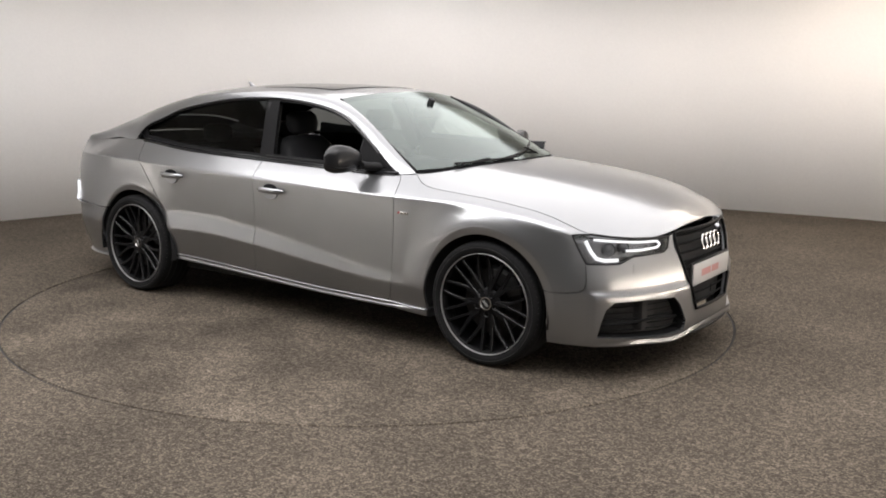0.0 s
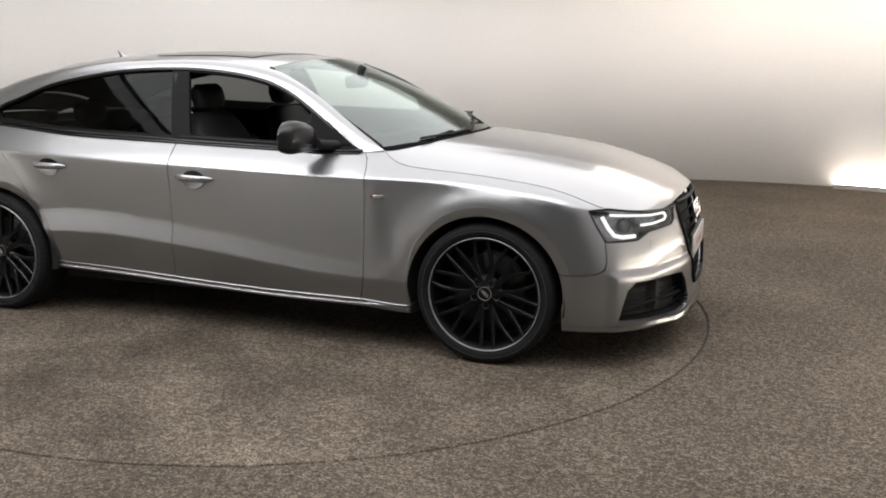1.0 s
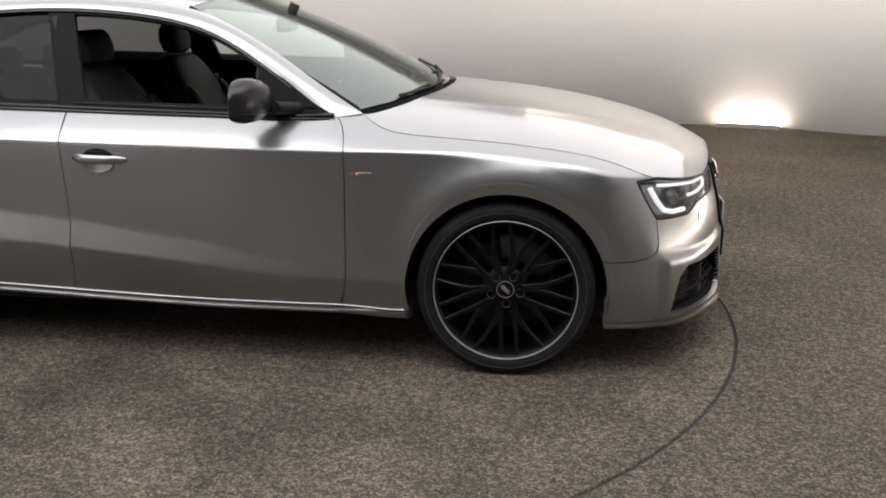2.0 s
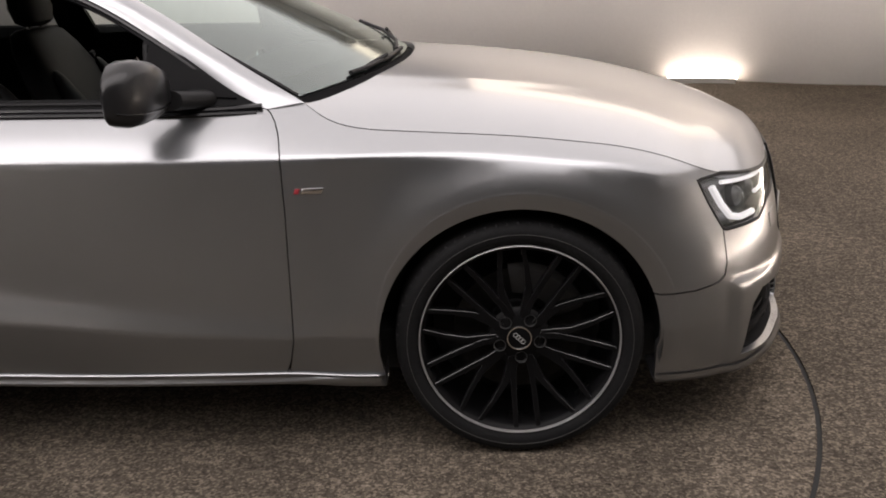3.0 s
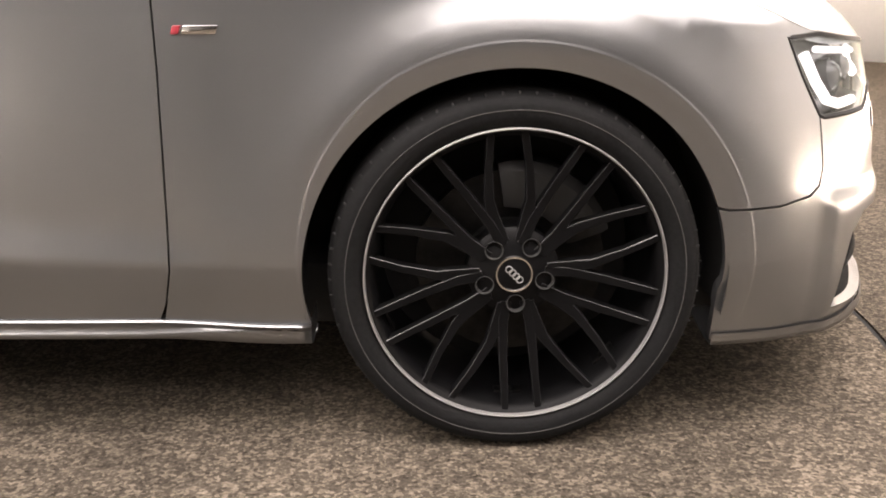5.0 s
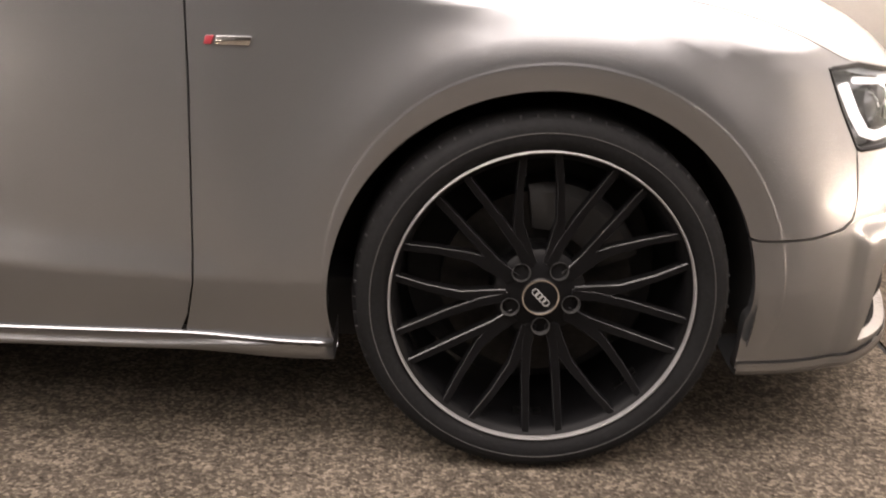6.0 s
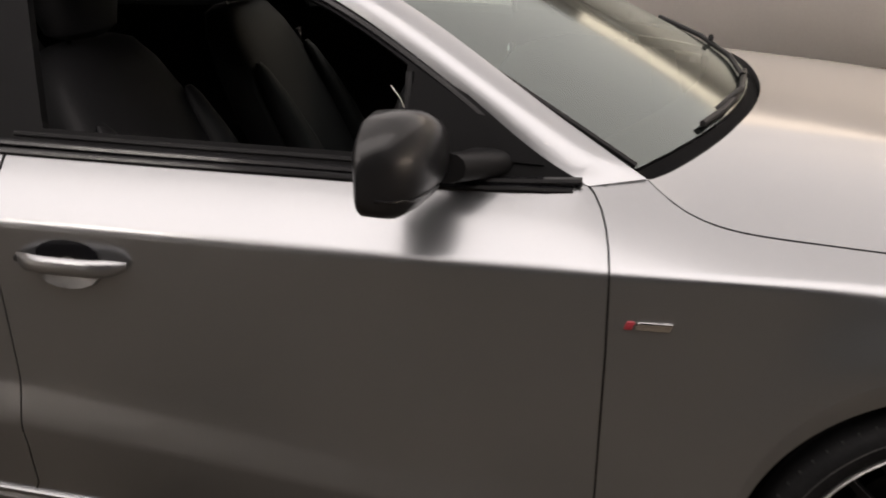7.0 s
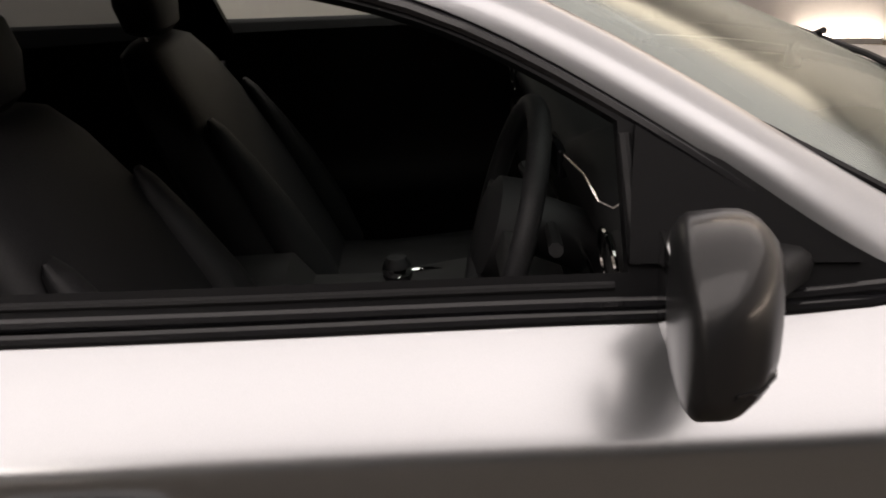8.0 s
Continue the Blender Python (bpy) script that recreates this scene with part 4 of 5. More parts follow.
for _k in (-1, 1):
    lamp = panel("headlight", HEADLIGHT, side, GLASS_CLEAR, car, grid=0.03, edge=0.012, rim=0.004, flip=_k, lift=-0.001, label="clear headlight with a white light guide")
    slab("housing", HEADLIGHT, side, -0.055, LAMP_GREY, lamp, "grey lamp housing", _k)
    border = [on_side(s, z, -0.004) for s, z in resample(HEADLIGHT, 0.015)]
    bm = bmesh.new()
    tube(bm, [(p[0], p[1] * _k, p[2]) for p in border], 0.006, 6, closed=True)
    part("seal", bm, BLACK_TRIM, lamp, "black lamp surround")
    bar("light_guide", [(0.60, 0.712), (0.75, 0.702), (0.90, 0.690), (1.03, 0.685), (1.045, 0.668), (1.02, 0.655), (0.90, 0.651), (0.80, 0.655)], 0.0062, LAMP_WHITE, lamp, _k, -0.022, "white light guide")
    bar("light_guide", [(0.555, 0.706), (0.585, 0.655), (0.615, 0.622), (0.66, 0.612), (0.74, 0.612)], 0.0095, LAMP_WHITE, lamp, _k, -0.020, "white light guide")
    for s0, z0, rr in ((0.70, 0.664, 0.030), (0.80, 0.672, 0.026)):
        p = on_side(s0, z0, -0.035)
        bm = bmesh.new()
        lathe(bm, [(0.001, 0.012), (rr * 0.5, 0.010), (rr * 0.8, 0.002), (rr, -0.004), (rr * 1.1, 0.0), (rr * 1.12, -0.02)], 20, axis=0)
        n = on_side(s0, z0, 1) - on_side(s0, z0, 0)
        m = Matrix.Translation((p[0], p[1] * _k, p[2])) @ Vector((1, 0, 0)).rotation_difference(Vector((n[0], n[1] * _k, n[2]))).to_matrix().to_4x4()
        bmesh.ops.transform(bm, matrix=m, verts=bm.verts[:])
        part("projector", bm, LAMP_DARK, lamp, "round projector lens")
    # lower intake: dark cavity, mesh bars and a blade
    intake = slab("air_intake", INTAKE, side, -0.07, DARK, car, "black lower air intake", _k)
    rim_pts = [on_side(s, z, -0.002) for s, z in resample(INTAKE, 0.02)]
    bm = bmesh.new()
    inner = [on_side(s, z, -0.072) for s, z in resample(INTAKE, 0.02)]
    nn = len(rim_pts)
    a = [bm.verts.new((p[0], p[1] * _k, p[2])) for p in rim_pts]
    b = [bm.verts.new((p[0], p[1] * _k, p[2])) for p in inner]
    for i in range(nn):
        bm.faces.new((a[i], a[(i + 1) % nn], b[(i + 1) % nn], b[i]))
    part("intake_wall", bm, COWL_BLACK, intake)
    for z0, s0, s1 in ((0.375, 0.70, 1.10), (0.345, 0.67, 1.13), (0.315, 0.66, 1.15), (0.285, 0.65, 1.17), (0.255, 0.645, 1.18)):
        bar("slat", [(s0, z0), (s1, z0 - 0.008)], 0.004, COWL_BLACK, intake, _k, -0.045, flat=0.6)
    bar("blade", [(0.655, 0.292), (0.80, 0.300), (1.0, 0.300), (1.16, 0.290)], 0.008, COWL_BLACK, intake, _k, -0.030, "black intake blade", flat=0.5)
    # headlamp washer cover and parking sensor
    WASH = [(0.815, 0.548), (0.90, 0.552), (0.905, 0.586), (0.82, 0.584)]
    panel("washer_cover", WASH, side, PAINT, car, grid=0.02, edge=0.01, rim=0.004, flip=_k, lift=0.0025)
    # front lip below the bumper
    rows = []
    for s in np.linspace(0.365, S_NOSE, 60):
        f = float(step_up(0.55, 0.95, s))
        d = 0.016 * math.exp(-((s - 1.08) / 0.16) ** 2) - 0.008 * float(step_up(1.2, 1.35, s))
        rows.append([on_side(s, 0.212 - d, 0.004), on_side(s, 0.2 - d, 0.002 + 0.008 * f) - (0, 0, 0.004), on_side(s, 0.2 - d, 0.002 + 0.009 * f) - (0, 0, 0.012), on_side(s, 0.2 - d, -0.03) - (0, 0, 0.018), on_side(s, 0.2 - d, -0.12) - (0, 0, 0.012)])
    patch("front_lip", rows, PAINT, car, flip=_k)
    # black splitter under the middle
    rows = []
    for s in np.linspace(1.16, S_NOSE, 24):
        f = 0.012 * float(step_up(1.16, 1.30, s))
        rows.append([on_side(s, 0.2, 0.004) - (0, 0, 0.006), on_side(s, 0.2, 0.006 + f) - (0, 0, 0.010), on_side(s, 0.2, 0.005 + f) - (0, 0, 0.020), on_side(s, 0.2, -0.08) - (0, 0, 0.024)])
    patch("splitter", rows, BLACK_TRIM, car, "black lower splitter", flip=_k)
    # wrap-round tail lamp
    TAIL = [(-3.70, 0.765), (-3.70, 0.815), (-3.78, 0.862), (-4.0, 0.872), (-4.22, 0.862), (-4.22, 0.765)]
    slab("tail_light", TAIL, side, 0.0025, TAIL_RED, car, "dark red tail lamp", _k)

# grille across the nose
GR_TOP, GR_BOT = 0.712, 0.305


def grille_edge(z):
    return float(np.interp(z, [0.305, 0.655, 0.712], [1.300, 1.142, 1.152]))


def nose_line(z, lift, n=41, inset=0.0):
    e = grille_edge(z) + inset
    s = np.linspace(e, S_NOSE, n // 2 + 1)
    h = [on_side(q, z, lift) for q in s]
    return [(p[0], -p[1], p[2]) for p in h] + [tuple(p) for p in h[-2::-1]]


grille = patch("grille", [nose_line(z, -0.045) for z in np.linspace(GR_BOT, GR_TOP, 24)], DARK, car, "gloss black single-frame grille")
bm = bmesh.new()
lo, hi = nose_line(GR_BOT, 0.003), nose_line(GR_TOP, 0.0)
zs = np.linspace(GR_BOT, GR_TOP, 12)[1:-1]
r_side = [nose_line(z, 0.003)[-1] for z in zs]
l_side = [nose_line(z, 0.003)[0] for z in zs][::-1]
tube(bm, lo + r_side + hi[::-1] + l_side, 0.0085, 8, closed=True)
part("grille_frame", bm, SURROUND_BLACK, grille, "gloss black grille frame")
for z in np.linspace(0.335, 0.695, 9):
    bm = bmesh.new()
    tube(bm, nose_line(float(z), -0.022, inset=0.006), 0.0085, 8, flat=0.6)
    part("slat", bm, COWL_BLACK, grille)
bm = bmesh.new()
tube(bm, [nose_line(float(z), -0.012)[20] for z in (0.36, 0.40)], 0.004, 6)
part("mesh_clip", bm, COWL_BLACK, grille)
for i in range(4):
    bm = bmesh.new()
    p = on_side(S_NOSE, 0.635, 0.0)
    tilt = -0.22
    pts = [(p[0] + 0.012 + tilt * 0.038 * math.sin(2 * math.pi * j / 40), -0.0855 + 0.057 * i + 0.036 * math.cos(2 * math.pi * j / 40), 0.637 + 0.038 * math.sin(2 * math.pi * j / 40)) for j in range(40)]
    tube(bm, pts, 0.0050, 8, closed=True)
    part("emblem_ring", bm, CHROME, grille, "chrome ring")
# show plate with an unreadable red line
p = on_side(S_NOSE, 0.47, 0.0)
plate = tagged(new("number_plate"), "white show plate with unreadable red marks")
plate.location = (float(p[0]) - 0.002, 0, 0.484)
plate.parent = car
bm = bmesh.new()
box(bm, -0.004, 0.004, -0.26, 0.26, -0.0555, 0.0555, 0.003)
part("plate_sheet", bm, PLATE, plate)
bm = bmesh.new()
for y0, y1 in ((-0.15, -0.02), (0.0, 0.10)):
    box(bm, 0.0042, 0.0055, y0, y1, -0.018, 0.018)
part("red_bars", bm, PLATE_RED, plate, "red bars")
bm = bmesh.new()
box(bm, -0.02, -0.005, -0.275, 0.275, -0.065, 0.065, 0.006)
part("plate_holder", bm, BLACK_TRIM, plate, "black plate holder")

# badge on each front wing
for _k in (-1, 1):
    for x0, x1, m, nm in ((-0.558, -0.545, RED, "red_mark"), (-0.541, -0.486, CHROME, "chrome_bar")):
        bm = bmesh.new()
        y = float(side((x0 + x1) / 2, 0.752)[1])
        box(bm, x0, x1, y - 0.002, y + 0.004, 0.7455, 0.7595, 0.0015, m=Matrix.Diagonal((1, _k, 1, 1)) @ Matrix.Shear("XY", 4, (0.35, 0)) @ Matrix.Translation((-0.35 * 0.752, 0, 0)))
        part(nm, bm, m, car, "red enamel badge mark" if m is RED else "chrome badge bar")

# ---- underside, wheel housings ----
bm = bmesh.new()
box(bm, -3.55, 0.62, -0.72, 0.72, 0.17, 0.30, 0.02)
part("underbody", bm, DARK, car)
bm = bmesh.new()
box(bm, 0.36, 0.74, -0.60, 0.60, 0.24, 0.60, 0.02)
part("radiator", bm, DARK, car)
for _k in (-1, 1):
    for xw in AXLE:
        bm = bmesh.new()
        a, b = [], []
        rows = []
        for d, rr in ((0.905, 0.374), (0.87, 0.385), (0.60, 0.395), (0.56, 0.10), (0.56, 0.002)):
            rows.append([bm.verts.new((xw + rr * math.cos(radians(q)), d * _k, ARCH_Z + rr * math.sin(radians(q)))) for q in range(-12, 193, 6)])
        for p, q in zip(rows, rows[1:]):
            for i in range(len(p) - 1):
                bm.faces.new((p[i], p[i + 1], q[i + 1], q[i]))
        part("wheel_housing", bm, DARK, car, "black wheel-arch liner")

# ---- wheels ----
def build_wheel():
    w = tagged(new("wheel"), "black multi-spoke alloy wheel with machined rim edge")
    w.parent = car
    bm = bmesh.new()
    # tyre, outer side towards -y
    lathe(bm, [(0.256, -0.098), (0.265, -0.113), (0.271, -0.121), (0.286, -0.1275), (0.302, -0.127), (0.315, -0.122), (0.3225, -0.110), (0.3275, -0.095), (0.329, -0.05), (0.329, 0.05),
               (0.3275, 0.095), (0.318, 0.122), (0.29, 0.128), (0.262, 0.112)], 96)
    tyre = part("tyre", bm, RUBBER, w, "black low-profile tyre")
    for y in (-0.07, -0.025, 0.025, 0.07):
        bm = bmesh.new()
        lathe(bm, [(0.3295, y - 0.005), (0.3298, y), (0.3295, y + 0.005)], 96)
        part("groove", bm, DARK, tyre)
    bm = bmesh.new()
    for i in range(72):
        a = 2 * math.pi * i / 72
        m = Matrix.Rotation(a, 4, "Y") @ Matrix.Translation((0.321, -0.110, 0))
        box(bm, -0.010, 0.0022, -0.004, 0.012, -0.0016, 0.0016, m=m @ Matrix.Rotation(0.4, 4, "Z"))
    tagged(part("tread_pattern", bm, DARK, tyre), kind="stuff")
    bm = bmesh.new()
    lathe(bm, [(0.2945, -0.1279), (0.2955, -0.1288), (0.2965, -0.1279)], 96)
    part("sidewall_rib", bm, RUBBER_DUST, tyre)
    # rim: bright lip, black barrel
    bm = bmesh.new()
    lathe(bm, [(0.2608, -0.110), (0.2611, -0.1190), (0.2620, -0.1222), (0.2636, -0.1230), (0.2650, -0.1215), (0.2650, -0.106)], 120)
    part("rim_edge", bm, ALLOY_CUT, w, "bright machined rim edge")
    bm = bmesh.new()
    lathe(bm, [(0.2610, -0.1135), (0.255, -0.109), (0.248, -0.098), (0.243, -0.06), (0.240, 0.02), (0.235, 0.10), (0.255, 0.112)], 96)
    part("barrel", bm, ALLOY_BLACK, w)
    # spokes: from each of five arms two straight and two splayed spokes
    FACE = -0.088

    def spoke(pts, half, parent):
        """A tapered bar along (radius, angle, depth) points, with a chamfered front."""
        bm = bmesh.new()
        rings = []
        q = [Vector((r * math.cos(a), y, r * math.sin(a))) for r, a, y in pts]
        for i, p in enumerate(q):
            d = (q[min(i + 1, len(q) - 1)] - q[max(i - 1, 0)]).normalized()
            sw = d.cross(Vector((0, 1, 0))).normalized()
            h = half[i]
            prof = ((-h, 0.022), (-h, 0.0012), (-h + 0.0010, 0.0), (h - 0.0010, 0.0), (h, 0.0012), (h, 0.022))
            rings.append([bm.verts.new(p + sw * u + Vector((0, v, 0))) for u, v in prof])
        for a, b in zip(rings, rings[1:]):
            for j in range(6):
                bm.faces.new((a[j], a[(j + 1) % 6], b[(j + 1) % 6], b[j]))
        bm.faces.new(rings[0]), bm.faces.new(rings[-1])
        ob = part("spoke", bm, ALLOY_BLACK, parent, angle=25)
        ob.data.materials.append(ALLOY_EDGE)
        for i, p in enumerate(ob.data.polygons):
            p.material_index = 1 if i % 6 in (1, 3) and i < 6 * (len(pts) - 1) else 0
    for arm in range(5):
        a0 = radians(-86 + 72 * arm)
        for sg in (-1, 1):
            spoke([(0.060, a0 + sg * 0.34, FACE), (0.10, a0 + sg * 0.33, FACE + 0.002), (0.14, a0 + sg * 0.365, FACE - 0.002), (0.20, a0 + sg * radians(26), FACE - 0.012), (0.257, a0 + sg * radians(29.6), FACE - 0.022)],
                  [0.013, 0.0125, 0.0085, 0.0065, 0.0065], w)
            spoke([(0.055, a0 + sg * 0.30, FACE), (0.10, a0 + sg * 0.245, FACE + 0.001), (0.16, a0 + sg * 0.172, FACE - 0.004), (0.257, a0 + sg * radians(6.7), FACE - 0.022)], [0.010, 0.0085, 0.0075, 0.0065], w)
        # wheel bolt
        bm = bmesh.new()
        lathe(bm, [(0.001, 0.010), (0.009, 0.010), (0.0095, 0.018), (0.0145, 0.004), (0.0165, -0.001), (0.0175, 0.0)], 16)
        bmesh.ops.translate(bm, verts=bm.verts[:], vec=(0.056 * math.cos(a0), FACE - 0.004, 0.056 * math.sin(a0)))
        part("bolt_well", bm, DARK, w)
    bm = bmesh.new()
    lathe(bm, [(0.001, FACE - 0.004), (0.034, FACE - 0.004), (0.045, FACE + 0.0), (0.074, FACE + 0.004), (0.082, FACE + 0.012), (0.080, FACE + 0.06)], 60)
    part("hub", bm, ALLOY_BLACK, w)
    bm = bmesh.new()
    lathe(bm, [(0.001, FACE - 0.0075), (0.026, FACE - 0.0070), (0.0285, FACE - 0.006)], 40)
    cap = part("centre_cap", bm, ALLOY_BLACK, w, "dark centre cap with chrome ring")
    bm = bmesh.new()
    lathe(bm, [(0.0285, FACE - 0.006), (0.0300, FACE - 0.0085), (0.0325, FACE - 0.0085), (0.034, FACE - 0.004)], 48)
    part("cap_ring", bm, CHROME, cap, "chrome cap ring")
    for i in range(4):
        bm = bmesh.new()
        u = -0.0135 + 0.009 * i
        c, s = math.cos(radians(-45)), math.sin(radians(-45))
        tube(bm, [(u * c + 0.0058 * math.cos(2 * math.pi * j / 20), FACE - 0.0082, u * s + 0.0058 * math.sin(2 * math.pi * j / 20)) for j in range(20)], 0.0010, 6, closed=True)
        part("emblem_ring", bm, ALLOY_CUT, cap)
    # balance weights, valve
    for a, n in ((radians(206), 1), (radians(-41), 1), (radians(-87), 1)):
        bm = bmesh.new()
        for i in range(3):
            box(bm, -0.002, 0.002, -0.012, 0.012, -0.008, 0.008, 0.001, m=Matrix.Rotation(-a + i * 0.07, 4, "Y") @ Matrix.Translation((0.2415, -0.055 - 0.0, 0)))
        part("balance_weight", bm, STEEL, w)
    # black disc added behind the brake, blocking the lit floor beyond the spokes
    bm = bmesh.new()
    lathe(bm, [(0.001, 0.055), (0.12, 0.055), (0.233, 0.075), (0.233, 0.080), (0.001, 0.060)], 48)
    part("brake_backing", bm, DARK, w)
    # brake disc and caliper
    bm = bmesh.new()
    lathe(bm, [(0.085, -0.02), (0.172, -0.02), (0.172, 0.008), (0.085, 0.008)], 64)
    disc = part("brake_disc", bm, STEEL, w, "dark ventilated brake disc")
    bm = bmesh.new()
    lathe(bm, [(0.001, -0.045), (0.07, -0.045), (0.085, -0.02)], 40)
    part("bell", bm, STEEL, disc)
    bm = bmesh.new()
    rows = []
    for i in range(13):
        a = radians(20 + i * 6.5)
        q = 0.85 + 0.15 * math.sin(math.pi * i / 12) ** 0.5
        rows.append([bm.verts.new((r * math.cos(a), y, r * math.sin(a))) for r, y in ((0.105 + 0.02 * (1 - q), 0.03), (0.105 + 0.02 * (1 - q), -0.040 * q), (0.125, -0.046 * q), (0.175, -0.046 * q), (0.193 * q ** 0.2, -0.030), (0.193 * q ** 0.2, 0.03))])
    for p, q in zip(rows, rows[1:]):
        for j in range(6):
            bm.faces.new((p[j], p[(j + 1) % 6], q[(j + 1) % 6], q[j]))
    bm.faces.new(rows[0]), bm.faces.new(rows[-1])
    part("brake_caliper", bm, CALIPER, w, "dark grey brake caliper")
    return w


wheel_thing = build_wheel()
WHEEL_Y = 0.790
wheel_thing.location = (0, -WHEEL_Y, WHEEL_Z)
for m in (pose(-2.81, -WHEEL_Y, WHEEL_Z, 0, 21, 0), pose(0, WHEEL_Y, WHEEL_Z, 0, 0, 180), pose(-2.81, WHEEL_Y, WHEEL_Z, 0, 0, 180)):
    copy_thing(wheel_thing, m)

# ---- cabin ----
def loft(bm, rings):
    vs = [[bm.verts.new(tuple(p)) for p in r] for r in rings]
    n = len(vs[0])
    for p, q in zip(vs, vs[1:]):
        for j in range(n):
            bm.faces.new((p[j], p[(j + 1) % n], q[(j + 1) % n], q[j]))
    bm.faces.new(vs[0][::-1]), bm.faces.new(vs[-1])


def oval(cx, cy, hx, hy, n=20, e=2.8):
    """Points of a rounded rectangle."""
    out = []
    for i in range(n):
        a = 2 * math.pi * i / n
        c, s = math.cos(a), math.sin(a)
        out.append((cx + hx * math.copysign(abs(c) ** (2 / e), c), cy + hy * math.copysign(abs(s) ** (2 / e), s)))
    return out


def front_seat(x, y):
    """A sports seat: x is where the backrest meets the cushion."""
    seat = tagged(new("front_seat"), "charcoal leather sports seat with headrest")
    seat.parent = car
    seat.location = (x, y, 0)
    # cushion
    bm = bmesh.new()
    rings = []
    for u, z0, hz, w in ((-0.06, 0.42, 0.10, 0.20), (0.0, 0.44, 0.12, 0.245), (0.15, 0.43, 0.12, 0.255), (0.35, 0.45, 0.11, 0.255), (0.46, 0.46, 0.09, 0.245), (0.50, 0.46, 0.05, 0.22)):
        rings.append([(u, p, q) for p, q in oval(0, z0, w, hz)])
    loft(bm, rings)
    part("seat_cushion", bm, LEATHER, seat)
    # backrest, leaning back
    lean = math.tan(radians(26))
    bm = bmesh.new()
    rings = []
    for z, w, t in ((0.44, 0.20, 0.06), (0.50, 0.24, 0.085), (0.62, 0.255, 0.09), (0.78, 0.265, 0.088), (0.92, 0.255, 0.075), (1.02, 0.215, 0.062), (1.07, 0.17, 0.05), (1.085, 0.12, 0.03)):
        cx = -0.02 - (z - 0.5) * lean
        rings.append([(cx + p, q, z) for p, q in oval(0, 0, t, w, e=3.2)])
    loft(bm, rings)
    part("backrest", bm, LEATHER, seat)
    for sg in (-1, 1):
        bm = bmesh.new()
        rings = []
        for z, t in ((0.50, 0.02), (0.54, 0.045), (0.64, 0.058), (0.76, 0.052), (0.86, 0.036), (0.93, 0.018), (0.95, 0.004)):
            cx = 0.055 - (z - 0.5) * lean
            rings.append([(cx + p, sg * 0.205 + q, z) for p, q in oval(0, 0, t, 0.012 + t * 0.75, 14, 2.1)])
        loft(bm, rings)
        part("side_bolster", bm, LEATHER, seat)
        bm = bmesh.new()
        cx = -0.02 - 0.57 * lean
        tube(bm, [(cx, sg * 0.05, 1.06), (cx - 0.02, sg * 0.05, 1.13)], 0.006, 8)
        part("headrest_post", bm, CHROME, seat, "chrome headrest post")
    bm = bmesh.new()
    rings = []
    for z, w, t in ((1.095, 0.07, 0.03), (1.11, 0.115, 0.045), (1.16, 0.135, 0.052), (1.21, 0.125, 0.045), (1.235, 0.09, 0.03)):
        cx = -0.30 - (z - 1.1) * 0.12
        rings.append([(cx + p, q, z) for p, q in oval(0, 0, t, w, 20, 2.6)])
    loft(bm, rings)
    part("headrest", bm, LEATHER, seat)
    return seat


front_seat(-1.455, -0.365)
front_seat(-1.40, 0.365)

# rear bench
bench = tagged(new("rear_seat"), "charcoal leather rear bench")
bench.parent = car
for y in (-0.34, 0.34):
    bm = bmesh.new()
    loft(bm, [[(cx + p, y + q, z) for p, q in oval(0, 0, t, w, 20, 3)] for z, cx, t, w in ((0.42, -2.36, 0.08, 0.28), (0.55, -2.40, 0.10, 0.30), (0.80, -2.50, 0.09, 0.30), (0.97, -2.57, 0.06, 0.28), (1.0, -2.58, 0.03, 0.2))])
    part("backrest", bm, LEATHER, bench)
    bm = bmesh.new()
    loft(bm, [[(cx + p, y + q, z) for p, q in oval(0, 0, t, w, 20, 2.6)] for z, cx, t, w in ((1.0, -2.58, 0.03, 0.08), (1.03, -2.585, 0.045, 0.12), (1.09, -2.59, 0.045, 0.12), (1.12, -2.60, 0.03, 0.08))])
    part("headrest", bm, LEATHER, bench)
bm = bmesh.new()
box(bm, -2.42, -1.88, -0.64, 0.64, 0.34, 0.50, 0.05, segments=3)
part("seat_cushion", bm, LEATHER, bench)

# floor of the cabin, bulkhead, shelf, headlining
bm = bmesh.new()
box(bm, -2.75, -0.45, -0.76, 0.76, 0.26, 0.30, 0.01)
part("cabin_floor", bm, CABIN, car)
bm = bmesh.new()
box(bm, -0.52, -0.44, -0.74, 0.74, 0.28, 0.93, 0.01)
part("bulkhead", bm, CABIN, car)
bm = bmesh.new()
box(bm, -3.35, -2.62, -0.62, 0.62, 0.93, 0.95, 0.01)
part("parcel_shelf", bm, CABIN, car)
patch("headlining", crown(-1.27, -3.30, 0.05, -0.02, lift=-0.035, part_y=1.0), CABIN, car, "black headlining")
for _k in (-1, 1):
    # inner faces of the pillars
    rows = []
    for p, q in zip(LO[6:110:2], UP[6:110:2]):
        a, b = Vector(p), Vector(q)
        rows.append([tuple(a + Vector((0, -0.02, -0.004))), tuple(a.lerp(b, 0.5) + Vector((0, -0.045, -0.015))), tuple(b + Vector((0, -0.03, -0.03)))])
    patch("pillar_trim", rows, CABIN, car, "black inner pillar trim", flip=_k)
    bm = bmesh.new()
    pts = [(-1.690, _k * 0.745, 0.95), (-1.715, _k * 0.69, 1.10), (-1.750, _k * 0.61, 1.29)]
    tube(bm, pts, 0.045, 10, flat=0.5)
    part("centre_pillar", bm, CABIN, car, "black centre pillar trim")

